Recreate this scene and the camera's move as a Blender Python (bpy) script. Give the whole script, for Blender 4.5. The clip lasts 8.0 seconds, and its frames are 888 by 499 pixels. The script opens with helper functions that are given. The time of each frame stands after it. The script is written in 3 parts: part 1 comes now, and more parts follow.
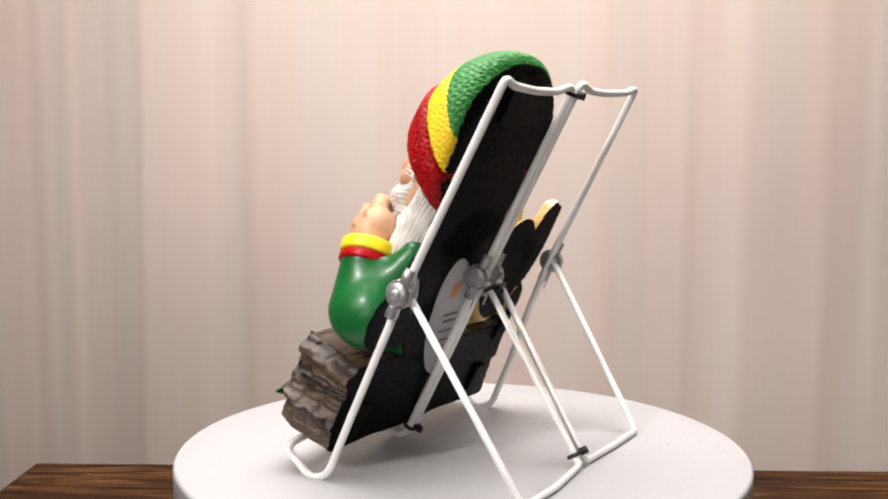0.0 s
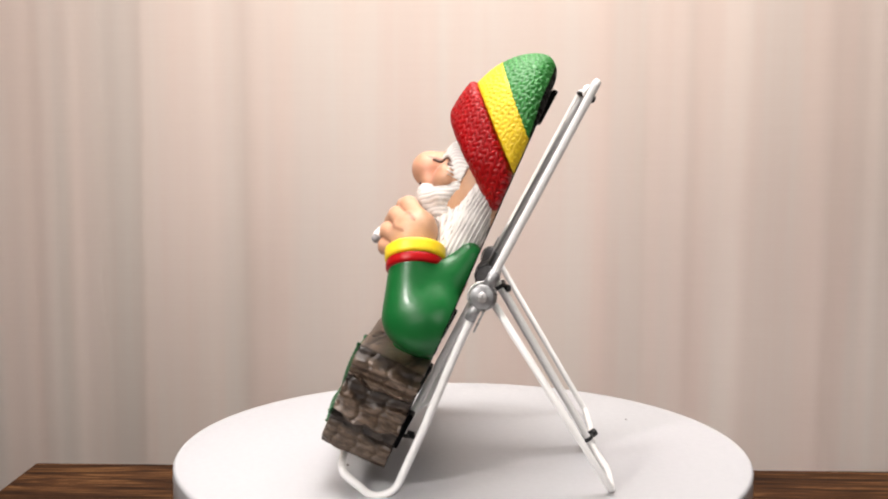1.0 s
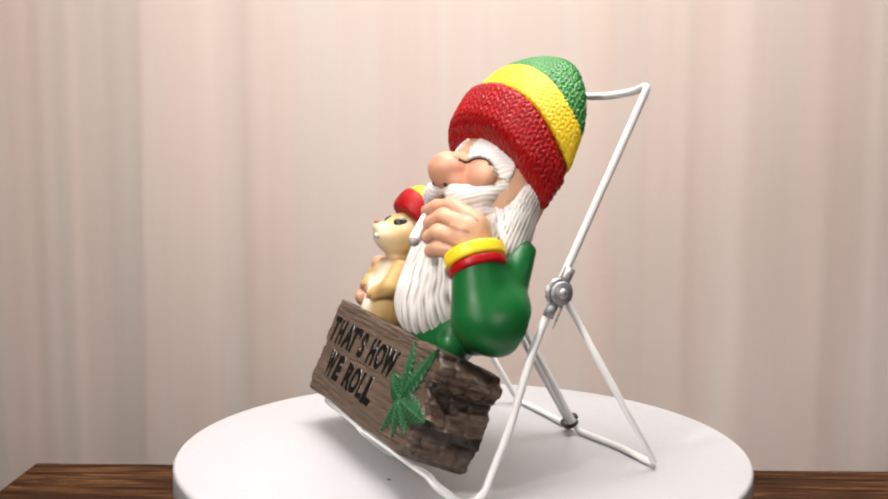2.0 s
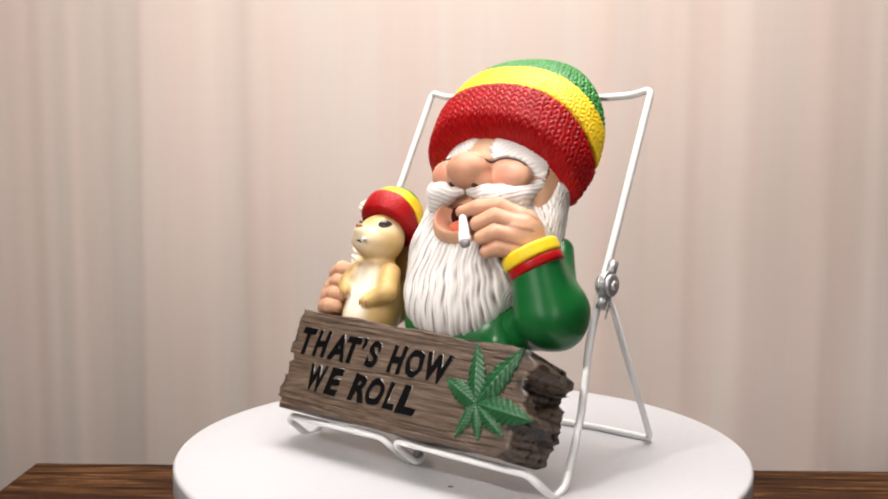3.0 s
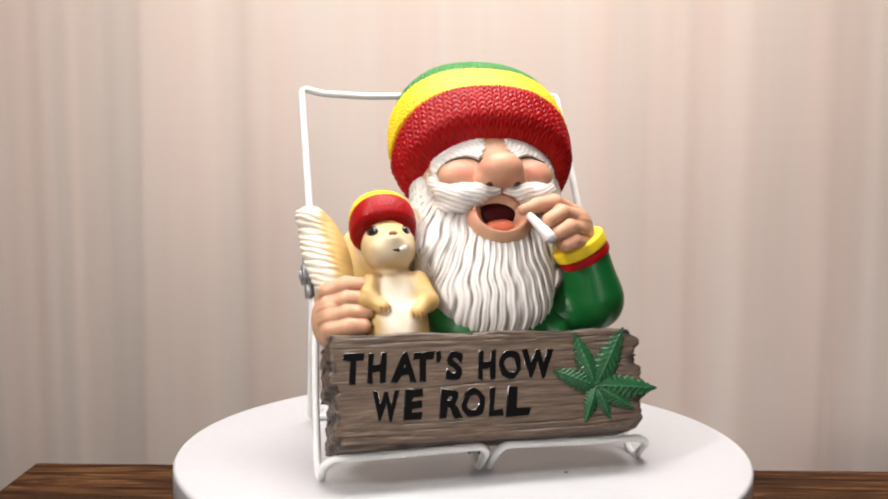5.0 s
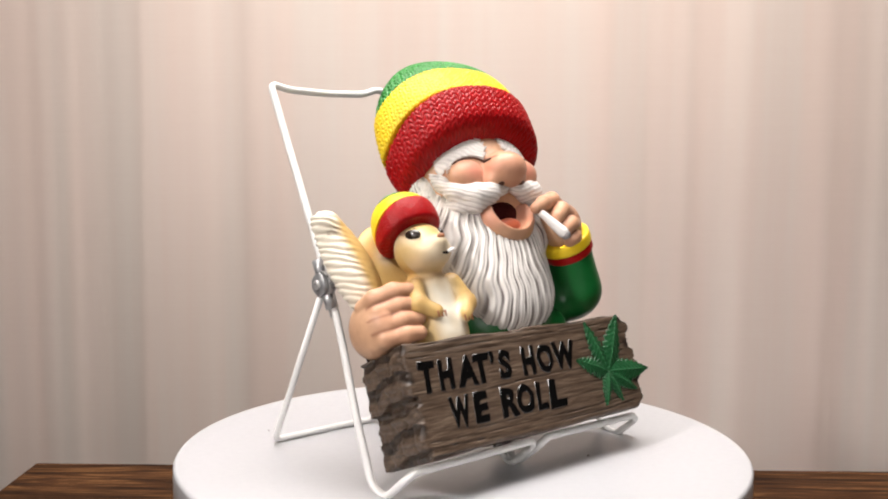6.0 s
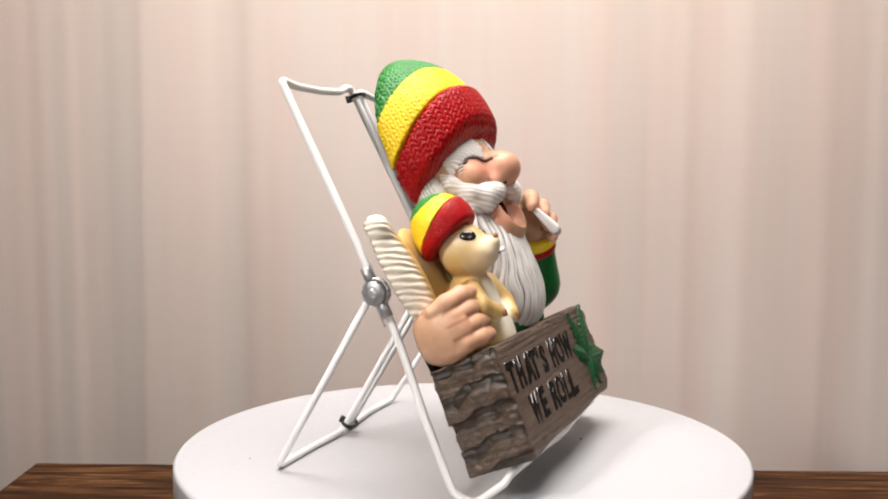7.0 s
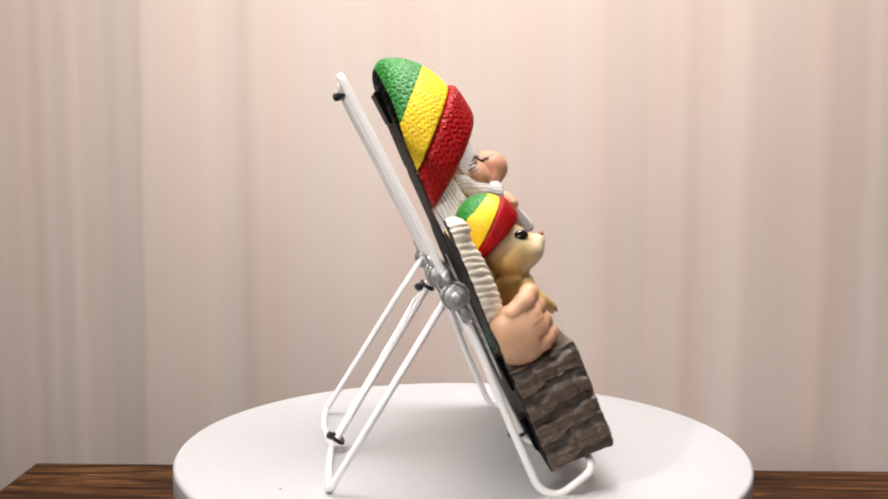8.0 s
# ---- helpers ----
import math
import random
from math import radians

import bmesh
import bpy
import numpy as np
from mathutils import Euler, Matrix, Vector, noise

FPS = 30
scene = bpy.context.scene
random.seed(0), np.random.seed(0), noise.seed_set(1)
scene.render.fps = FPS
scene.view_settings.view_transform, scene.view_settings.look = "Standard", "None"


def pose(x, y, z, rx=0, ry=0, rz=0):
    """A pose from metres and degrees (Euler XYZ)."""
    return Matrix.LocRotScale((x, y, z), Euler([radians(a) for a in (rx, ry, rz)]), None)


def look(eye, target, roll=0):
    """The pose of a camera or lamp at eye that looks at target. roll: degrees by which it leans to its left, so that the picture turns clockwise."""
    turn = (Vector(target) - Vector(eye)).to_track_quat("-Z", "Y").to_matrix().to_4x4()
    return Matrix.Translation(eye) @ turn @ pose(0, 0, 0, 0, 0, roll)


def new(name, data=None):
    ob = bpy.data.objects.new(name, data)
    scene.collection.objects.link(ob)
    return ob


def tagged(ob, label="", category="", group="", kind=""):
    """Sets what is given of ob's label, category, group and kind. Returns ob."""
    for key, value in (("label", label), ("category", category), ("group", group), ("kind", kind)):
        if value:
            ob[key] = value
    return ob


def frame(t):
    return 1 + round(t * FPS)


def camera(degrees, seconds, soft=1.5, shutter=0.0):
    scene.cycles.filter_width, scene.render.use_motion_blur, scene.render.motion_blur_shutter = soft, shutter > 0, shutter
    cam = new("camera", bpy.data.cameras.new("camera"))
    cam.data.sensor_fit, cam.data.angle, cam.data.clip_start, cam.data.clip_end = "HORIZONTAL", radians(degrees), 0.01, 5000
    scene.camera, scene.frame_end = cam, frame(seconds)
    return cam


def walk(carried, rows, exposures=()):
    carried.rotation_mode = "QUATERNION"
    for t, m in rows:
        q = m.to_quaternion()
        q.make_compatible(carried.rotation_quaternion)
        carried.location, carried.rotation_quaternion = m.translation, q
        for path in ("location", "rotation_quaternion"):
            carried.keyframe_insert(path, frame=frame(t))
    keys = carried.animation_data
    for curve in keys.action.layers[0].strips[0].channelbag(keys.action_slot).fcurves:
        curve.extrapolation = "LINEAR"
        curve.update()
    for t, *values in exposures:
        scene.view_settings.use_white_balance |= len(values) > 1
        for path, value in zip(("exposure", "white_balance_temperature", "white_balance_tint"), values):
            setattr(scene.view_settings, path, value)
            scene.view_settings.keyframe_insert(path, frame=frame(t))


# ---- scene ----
# ---- camera: it stands still in front of the turntable ----
cam = camera(45.39, 8.0, soft=2.0, shutter=0.4)
EYE = Vector((0.0, -0.55396, 0.16344))
YAW, TILT = radians(1.044), radians(-5.948)
AIM = EYE + Vector((-math.sin(YAW) * math.cos(TILT), math.cos(YAW) * math.cos(TILT), math.sin(TILT)))
walk(cam, [(0.0, look(EYE, AIM, 0.253)), (8.0, look(EYE, AIM, 0.253))])

# ---- light: a dim room, a wide lamp overhead, a spot from the front and two added fill lamps ----
world = bpy.data.worlds.new("room_light")
scene.world = world
world.use_nodes = True
world.node_tree.nodes["Background"].inputs[0].default_value = (1.0, 0.97, 0.94, 1)
world.node_tree.nodes["Background"].inputs[1].default_value = 0.25
scene.view_settings.exposure = 0.13


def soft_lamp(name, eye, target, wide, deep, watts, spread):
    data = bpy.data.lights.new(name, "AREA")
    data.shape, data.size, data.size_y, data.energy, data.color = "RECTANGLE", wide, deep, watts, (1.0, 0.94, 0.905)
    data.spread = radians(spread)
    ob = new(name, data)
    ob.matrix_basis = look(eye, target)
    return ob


soft_lamp("ceiling_lamp", (0.0, 0.05, 0.86), (0, 0.051, 0.0), 0.72, 0.36, 10.4, 150)
soft_lamp("spot_lamp", (-0.58, -0.62, 0.72), (0.0, -0.02, 0.05), 0.08, 0.08, 0.27, 32)
# unseen lamps, added low in front to fill dark sides and undersides
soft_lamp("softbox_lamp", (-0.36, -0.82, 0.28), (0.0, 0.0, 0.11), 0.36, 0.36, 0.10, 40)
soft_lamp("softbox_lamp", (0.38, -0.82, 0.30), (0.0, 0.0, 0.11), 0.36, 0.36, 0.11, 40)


# ---- materials ----
def nodes_of(name):
    m = bpy.data.materials.new(name)
    m.use_nodes = True
    nt = m.node_tree
    return m, nt, nt.nodes["Principled BSDF"]


def node(nt, kind, **values):
    n = nt.nodes.new(kind)
    for key, value in values.items():
        n.inputs[key.replace("_", " ")].default_value = value
    return n


def place(nt, scale=(1, 1, 1)):
    tc = nt.nodes.new("ShaderNodeTexCoord")
    mp = node(nt, "ShaderNodeMapping", Scale=scale)
    nt.links.new(tc.outputs["Object"], mp.inputs["Vector"])
    return mp.outputs[0]


def grain(nt, where, scale, detail=4.0, rough=0.55, distortion=0.0):
    n = node(nt, "ShaderNodeTexNoise", Scale=scale, Detail=detail, Roughness=rough, Distortion=distortion)
    nt.links.new(where, n.inputs["Vector"])
    return n.outputs["Fac"]


def ramp(nt, fac, *stops):
    n = nt.nodes.new("ShaderNodeValToRGB")
    els = n.color_ramp.elements
    while len(els) < len(stops):
        els.new(0.5)
    for el, (pos, col) in zip(els, stops):
        el.position, el.color = pos, (*col, 1)
    nt.links.new(fac, n.inputs[0])
    return n.outputs[0]


def mix(nt, fac, a, b, mode="MIX"):
    n = nt.nodes.new("ShaderNodeMix")
    n.data_type, n.blend_type = "RGBA", mode
    for value, slot in ((fac, 0), (a, 6), (b, 7)):
        if isinstance(value, (float, int)):
            n.inputs[slot].default_value = value
        elif isinstance(value, tuple):
            n.inputs[slot].default_value = (*value, 1)
        else:
            nt.links.new(value, n.inputs[slot])
    return n.outputs[2]


def bump(nt, bsdf, height, strength, distance):
    b = node(nt, "ShaderNodeBump", Strength=strength, Distance=distance)
    nt.links.new(height, b.inputs["Height"])
    nt.links.new(b.outputs[0], bsdf.inputs["Normal"])


def attribute(nt, name):
    n = nt.nodes.new("ShaderNodeAttribute")
    n.attribute_name = name
    return n.outputs["Fac"]


def shade(c, k):
    return tuple(min(1.0, v * k) for v in c)


def painted(name, colour, rough=0.38, spread=0.16, scale=90, second=None, wash=None, relief=0.0004, coat=0.0, gloss=0.36, strength=0.25):
    """Paint on cast resin: mottled colour, brush wear; 'paint' leads to a second colour, 'wash' to a third, mostly the
    dark wash in the carving.
    """
    m, nt, bsdf = nodes_of(name)
    where = place(nt)
    big, fine = grain(nt, where, scale, 3), grain(nt, where, scale * 9, 4)
    col = ramp(nt, big, (0.3, shade(colour, 1 - spread)), (0.7, shade(colour, 1 + spread * 0.6)))
    if second:
        col = mix(nt, attribute(nt, "paint"), col, second)
    if wash:
        col = mix(nt, attribute(nt, "wash"), col, wash)
    nt.links.new(col, bsdf.inputs["Base Color"])
    r = ramp(nt, fine, (0.25, (rough * 0.8,) * 3), (0.75, (rough * 1.25,) * 3))
    nt.links.new(r, bsdf.inputs["Roughness"])
    bsdf.inputs["Specular IOR Level"].default_value = gloss
    bsdf.inputs["Coat Weight"].default_value = coat
    bsdf.inputs["Coat Roughness"].default_value = 0.15
    bump(nt, bsdf, fine, strength, relief)
    return m


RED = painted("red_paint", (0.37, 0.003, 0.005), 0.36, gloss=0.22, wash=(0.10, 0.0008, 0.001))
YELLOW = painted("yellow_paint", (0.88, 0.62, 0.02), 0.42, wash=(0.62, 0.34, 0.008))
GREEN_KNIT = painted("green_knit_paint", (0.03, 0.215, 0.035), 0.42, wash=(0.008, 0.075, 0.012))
GREEN = painted("green_sleeve_paint", (0.006, 0.112, 0.023), 0.36, 0.12, 60, coat=0.08)
SKIN = painted("skin_paint", (0.54, 0.315, 0.19), 0.44, 0.15, 110, second=(0.57, 0.225, 0.155), wash=(0.26, 0.10, 0.055))
WHITE_HAIR = painted("white_hair_paint", (0.72, 0.69, 0.655), 0.48, 0.06, 120, wash=(0.15, 0.125, 0.115))
FUR = painted("squirrel_fur_paint", (0.54, 0.36, 0.13), 0.42, 0.14, 70, second=(0.82, 0.765, 0.64), wash=(0.24, 0.12, 0.035))
BLACK = painted("black_back_paint", (0.002, 0.002, 0.0022), 0.5, 0.3, 50, gloss=0.06)
DARK_RED = painted("dark_mouth_hollow", (0.040, 0.0045, 0.004), 0.8, 0.3, 80, gloss=0.1)
LIP = painted("tongue_paint", (0.52, 0.13, 0.065), 0.42, 0.1, 80)
PAPER_WHITE = painted("rolled_paper_paint", (0.80, 0.78, 0.76), 0.5, 0.08, 150)
ASH = painted("ash_paint", (0.33, 0.31, 0.31), 0.7, 0.35, 500)
DARK_LINE = painted("dark_brown_line_paint", (0.07, 0.026, 0.016), 0.5, 0.15, 100)
NOSE_BROWN = painted("brown_nose_paint", (0.32, 0.13, 0.06), 0.35, 0.1, 100)
EYE_BLACK = painted("eye_paint", (0.02, 0.012, 0.008), 0.12, 0.2, 100, coat=0.8)
LEAF_GREEN = painted("leaf_paint", (0.010, 0.070, 0.022), 0.36, 0.3, 120, wash=(0.045, 0.17, 0.07))
LETTER_RIM = painted("letter_rim_paint", (0.006, 0.005, 0.005), 0.14, 0.3, 90, coat=1.0)
LETTER_BLACK = painted("letter_paint", (0.0022, 0.002, 0.002), 0.5, 0.3, 60, gloss=0.06)
WIRE_WHITE = painted("white_wire_coating", (0.80, 0.79, 0.77), 0.33, 0.05, 60)
TIE_BLACK = painted("black_plastic", (0.010, 0.010, 0.011), 0.35, 0.2, 200)


def board_material():
    m, nt, bsdf = nodes_of("weathered_board_paint")
    where = place(nt, (14, 60, 150))
    streak = grain(nt, where, 5.0, 6, 0.6, 0.6)
    patch = grain(nt, place(nt), 38, 3)
    col = ramp(nt, streak, (0.28, (0.030, 0.018, 0.011)), (0.50, (0.092, 0.058, 0.037)), (0.76, (0.195, 0.142, 0.098)))
    col = mix(nt, ramp(nt, patch, (0.4, (0, 0, 0)), (0.7, (0.5,) * 3)), col, (0.075, 0.050, 0.035))
    col = mix(nt, attribute(nt, "wash"), col, (0.013, 0.007, 0.004))
    nt.links.new(col, bsdf.inputs["Base Color"])
    nt.links.new(ramp(nt, streak, (0.2, (0.36,) * 3), (0.8, (0.55,) * 3)), bsdf.inputs["Roughness"])
    bump(nt, bsdf, streak, 0.5, 0.0006)
    return m


def metal_material(name, colour, rough):
    m, nt, bsdf = nodes_of(name)
    g = grain(nt, place(nt), 400, 4)
    nt.links.new(ramp(nt, g, (0.3, shade(colour, 0.75)), (0.7, shade(colour, 1.15))), bsdf.inputs["Base Color"])
    bsdf.inputs["Metallic"].default_value = 0.6
    nt.links.new(ramp(nt, g, (0.3, (rough * 0.8,) * 3), (0.7, (rough * 1.2,) * 3)), bsdf.inputs["Roughness"])
    return m


def curtain_material():
    m, nt, bsdf = nodes_of("curtain_cloth")
    patch = grain(nt, place(nt, (7.0, 1, 0.35)), 3.0, 3)
    weave = grain(nt, place(nt, (1, 1, 1)), 900, 2)
    slub = grain(nt, place(nt, (1, 1, 40)), 14, 4)
    col = ramp(nt, patch, (0.35, (0.835, 0.675, 0.59)), (0.65, (0.835, 0.735, 0.655)))
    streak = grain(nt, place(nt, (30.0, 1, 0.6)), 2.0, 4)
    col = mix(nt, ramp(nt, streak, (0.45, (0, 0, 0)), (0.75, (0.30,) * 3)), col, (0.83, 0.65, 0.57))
    col = mix(nt, 0.10, col, ramp(nt, slub, (0.3, (0.64, 0.53, 0.475)), (0.7, (0.74, 0.64, 0.585))))
    nt.links.new(col, bsdf.inputs["Base Color"])
    bsdf.inputs["Roughness"].default_value = 0.85
    bsdf.inputs["Sheen Weight"].default_value = 0.2
    bump(nt, bsdf, weave, 0.15, 0.0005)
    return m


def wood_material():
    m, nt, bsdf = nodes_of("dark_stained_wood")
    info = nt.nodes.new("ShaderNodeObjectInfo")
    tc = nt.nodes.new("ShaderNodeTexCoord")
    off = nt.nodes.new("ShaderNodeVectorMath")
    off.operation = "SCALE"
    off.inputs[0].default_value = (3.1, 1.7, 0.9)
    nt.links.new(info.outputs["Random"], off.inputs["Scale"])
    add = nt.nodes.new("ShaderNodeVectorMath")
    nt.links.new(tc.outputs["Object"], add.inputs[0])
    nt.links.new(off.outputs[0], add.inputs[1])
    mp = node(nt, "ShaderNodeMapping", Scale=(3, 36, 36))
    nt.links.new(add.outputs[0], mp.inputs[0])
    mp2 = node(nt, "ShaderNodeMapping", Scale=(8, 22, 22))
    nt.links.new(add.outputs[0], mp2.inputs[0])
    streak, knot = grain(nt, mp.outputs[0], 3.2, 7, 0.62, 1.2), grain(nt, mp2.outputs[0], 1.0, 3, 0.5, 0.5)
    col = ramp(nt, streak, (0.38, (0.012, 0.005, 0.002)), (0.52, (0.060, 0.025, 0.010)), (0.68, (0.20, 0.095, 0.036)))
    col = mix(nt, ramp(nt, knot, (0.55, (0, 0, 0)), (0.72, (0.85,) * 3)), col, (0.014, 0.006, 0.003))
    nt.links.new(col, bsdf.inputs["Base Color"])
    nt.links.new(ramp(nt, streak, (0.3, (0.62,) * 3), (0.7, (0.78,) * 3)), bsdf.inputs["Roughness"])
    bsdf.inputs["Specular IOR Level"].default_value = 0.06
    bump(nt, bsdf, streak, 0.35, 0.001)
    return m


def plain_material(name, colour, rough, spread=0.05, scale=6, relief=0.0005):
    m, nt, bsdf = nodes_of(name)
    where = place(nt)
    g, f = grain(nt, where, scale, 4), grain(nt, where, scale * 30, 3)
    nt.links.new(ramp(nt, g, (0.3, shade(colour, 1 - spread)), (0.7, shade(colour, 1 + spread))), bsdf.inputs["Base Color"])
    nt.links.new(ramp(nt, f, (0.3, (rough * 0.85,) * 3), (0.7, (min(1, rough * 1.15),) * 3)), bsdf.inputs["Roughness"])
    bump(nt, bsdf, f, 0.1, relief)
    return m


BOARD = board_material()
GREY_METAL = metal_material("grey_hinge_metal", (0.36, 0.36, 0.365), 0.42)
STEEL = metal_material("bright_spring_steel", (0.55, 0.54, 0.53), 0.3)
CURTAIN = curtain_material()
WOOD = wood_material()
PLATTER = plain_material("white_turntable_plastic", (0.44, 0.445, 0.460), 0.34, 0.012, 9, 0.00003)
WALL = plain_material("pale_wall_paint", (0.21, 0.18, 0.155), 0.8)
FLOOR = plain_material("dark_floor", (0.09, 0.07, 0.06), 0.6, 0.15)
STICKER = plain_material("glossy_sticker_paper", (0.80, 0.80, 0.81), 0.35, 0.05, 60)
INK_ORANGE = plain_material("orange_ink", (0.55, 0.20, 0.05), 0.5, 0.1, 60)
INK_GREY = plain_material("grey_ink", (0.16, 0.16, 0.17), 0.5, 0.1, 60)
SPECK = plain_material("dark_speck", (0.10, 0.08, 0.07), 0.7, 0.2, 200)


# ---- mesh helpers ----
def link_mesh(name, mesh, material, parent=None, label=""):
    if material is not None:
        mesh.materials.append(material)
    ob = new(name, mesh)
    if parent:
        ob.parent = parent
    return tagged(ob, label) if label else ob


def part(name, bm, material, parent, label="", smooth=False):
    mesh = bpy.data.meshes.new(name)
    bmesh.ops.recalc_face_normals(bm, faces=bm.faces)
    bm.to_mesh(mesh)
    bm.free()
    for p in mesh.polygons:
        p.use_smooth = smooth
    return link_mesh(name, mesh, material, parent, label)


def box(bm, x0, y0, z0, x1, y1, z1, bevel=0.0, segments=2):
    m = Matrix.Translation(((x0 + x1) / 2, (y0 + y1) / 2, (z0 + z1) / 2)) @ Matrix.Diagonal((x1 - x0, y1 - y0, z1 - z0, 1))
    made = bmesh.ops.create_cube(bm, size=1, matrix=m)["verts"]
    if bevel:
        edges = {e for v in made for e in v.link_edges}
        bmesh.ops.bevel(bm, geom=list(edges), offset=bevel, segments=segments, affect="EDGES", profile=0.5)


def lathe(bm, profile, m=Matrix(), steps=48):
    """Turns (radius, height) pairs about z."""
    rings = []
    for r, z in profile:
        if r < 1e-7:
            rings.append([bm.verts.new(m @ Vector((0, 0, z)))])
        else:
            rings.append([bm.verts.new(m @ Vector((r * math.cos(math.tau * k / steps), r * math.sin(math.tau * k / steps), z))) for k in range(steps)])
    for a, b in zip(rings, rings[1:]):
        for k in range(steps):
            j = (k + 1) % steps
            if len(a) == 1:
                bm.faces.new((a[0], b[k], b[j]))
            elif len(b) == 1:
                bm.faces.new((a[k], a[j], b[0]))
            else:
                bm.faces.new((a[k], a[j], b[j], b[k]))


def rounded_path(points, radius, steps=6, closed=False):
    """A polyline with its corners rounded off."""
    pts = [Vector(p) for p in points]
    out, n = [], len(pts)
    for i, p in enumerate(pts):
        if not closed and i in (0, n - 1):
            out.append(p)
            continue
        a, b = pts[i - 1], pts[(i + 1) % n]
        da, db = a - p, b - p
        r = min(radius, da.length * 0.45, db.length * 0.45)
        s, e = p + da.normalized() * r, p + db.normalized() * r
        for k in range(steps + 1):
            t = k / steps
            out.append(s * (1 - t) ** 2 + p * 2 * t * (1 - t) + e * t ** 2)
    return out


def tube(bm, path, radius, sides=12, closed=False, cap=True):
    """A round wire along a path; radius may be a function of 0..1."""
    n = len(path)
    rings, up = [], Vector((0.13, 0.27, 0.95)).normalized()
    for i, p in enumerate(path):
        a = path[i - 1] if (i or closed) else p
        b = path[(i + 1) % n] if (i < n - 1 or closed) else p
        d = (b - a).normalized()
        side = d.cross(up)
        if side.length < 1e-3:
            side = d.cross(Vector((1, 0, 0)))
        side.normalize()
        up = side.cross(d).normalized()
        r = radius(i / (n - 1)) if callable(radius) else radius
        rings.append([bm.verts.new(p + (side * math.cos(math.tau * k / sides) + up * math.sin(math.tau * k / sides)) * r) for k in range(sides)])
    for i in range(n if closed else n - 1):
        a, b = rings[i], rings[(i + 1) % n]
        for k in range(sides):
            j = (k + 1) % sides
            bm.faces.new((a[k], a[j], b[j], b[k]))
    if cap and not closed:
        bm.faces.new(rings[0][::-1])
        bm.faces.new(rings[-1])


# ---- carved forms: distance fields in millimetres (u across, v up the lean, n out of the back) ----
def ball(g, c, r):
    u, v, n = ((a - b) / s for a, b, s in zip(g, c, r))
    k0 = np.sqrt(u * u + v * v + n * n) + 1e-6
    k1 = np.sqrt((u / r[0]) ** 2 + (v / r[1]) ** 2 + (n / r[2]) ** 2) + 1e-6
    return k0 * (k0 - 1) / k1


def limb(g, a, b, ra, rb):
    """A capsule from a to b with a radius at each end."""
    d = [q - p for p, q in zip(a, b)]
    ll = sum(x * x for x in d) + 1e-9
    rel = [x - p for x, p in zip(g, a)]
    t = np.clip(sum(x * y for x, y in zip(rel, d)) / ll, 0, 1)
    return np.sqrt(sum((x - t * y) ** 2 for x, y in zip(rel, d))) - (ra + (rb - ra) * t)


def limbs(g, points, soft=1.5):
    """A chain of capsules through (u, v, n, r) points."""
    f = None
    for a, b in zip(points, points[1:]):
        x = limb(g, a[:3], b[:3], a[3], b[3])
        f = x if f is None else join(f, x, soft)
    return f


def join(a, b, k):
    h = np.clip(0.5 + 0.5 * (b - a) / k, 0, 1)
    return b + (a - b) * h - k * h * (1 - h)


def meet(a, b, k):
    return -join(-a, -b, k)


def back_plane(g):
    return (0.3 + 0.076 * g[1]) - g[2]


def carve(field, lo, hi, h):
    """The zero surface of a field as (points, quads): one point a cell that the surface crosses."""
    axes = [np.arange(a, b + h, h, dtype=np.float32) for a, b in zip(lo, hi)]
    g = (axes[0][:, None, None], axes[1][None, :, None], axes[2][None, None, :])
    f = np.broadcast_to(field(g), [len(a) for a in axes]).astype(np.float32)
    f = f.copy()
    f[0], f[-1], f[:, 0], f[:, -1], f[:, :, 0], f[:, :, -1] = 9, 9, 9, 9, 9, 9
    s = f < 0
    c = sum(s[i:s.shape[0] - 1 + i, j:s.shape[1] - 1 + j, k:s.shape[2] - 1 + k].astype(np.int8) for i in (0, 1) for j in (0, 1) for k in (0, 1))
    cells = np.argwhere((c > 0) & (c < 8))
    index = np.full(c.shape, -1, np.int32)
    index[tuple(cells.T)] = np.arange(len(cells))
    total, count = np.zeros((len(cells), 3), np.float32), np.zeros(len(cells), np.float32)
    corners = [(i, j, k) for i in (0, 1) for j in (0, 1) for k in (0, 1)]
    for p in corners:
        for ax in range(3):
            if p[ax]:
                continue
            q = list(p)
            q[ax] = 1
            fa, fb = f[tuple((cells + p).T)], f[tuple((cells + q).T)]
            cut = (fa < 0) != (fb < 0)
            t = np.where(cut, fa / np.where(cut, fa - fb, 1), 0)
            at = np.tile(np.array(p, np.float32), (len(cells), 1))
            at[:, ax] += t
            total += at * cut[:, None]
            count += cut
    verts = (cells + total / count[:, None]) * h + np.array(lo, np.float32)
    quads = []
    for ax in range(3):
        b, d = (ax + 1) % 3, (ax + 2) % 3
        lo_s = [slice(None)] * 3
        hi_s = [slice(None)] * 3
        lo_s[ax], hi_s[ax] = slice(0, -1), slice(1, None)
        sa, sb = s[tuple(lo_s)], s[tuple(hi_s)]
        e = np.argwhere(sa != sb)
        e = e[(e[:, b] > 0) & (e[:, d] > 0)]
        e = e[(e[:, b] < c.shape[b]) & (e[:, d] < c.shape[d])]
        flip = sa[tuple(e.T)]
        ids = []
        for ob_, od in ((-1, -1), (0, -1), (0, 0), (-1, 0)):
            w = e.copy()
            w[:, b] += ob_
            w[:, d] += od
            ids.append(index[tuple(w.T)])
        q = np.stack(ids, 1)
        q[~flip] = q[~flip][:, ::-1]
        quads.append(q)
    return verts, np.concatenate(quads)


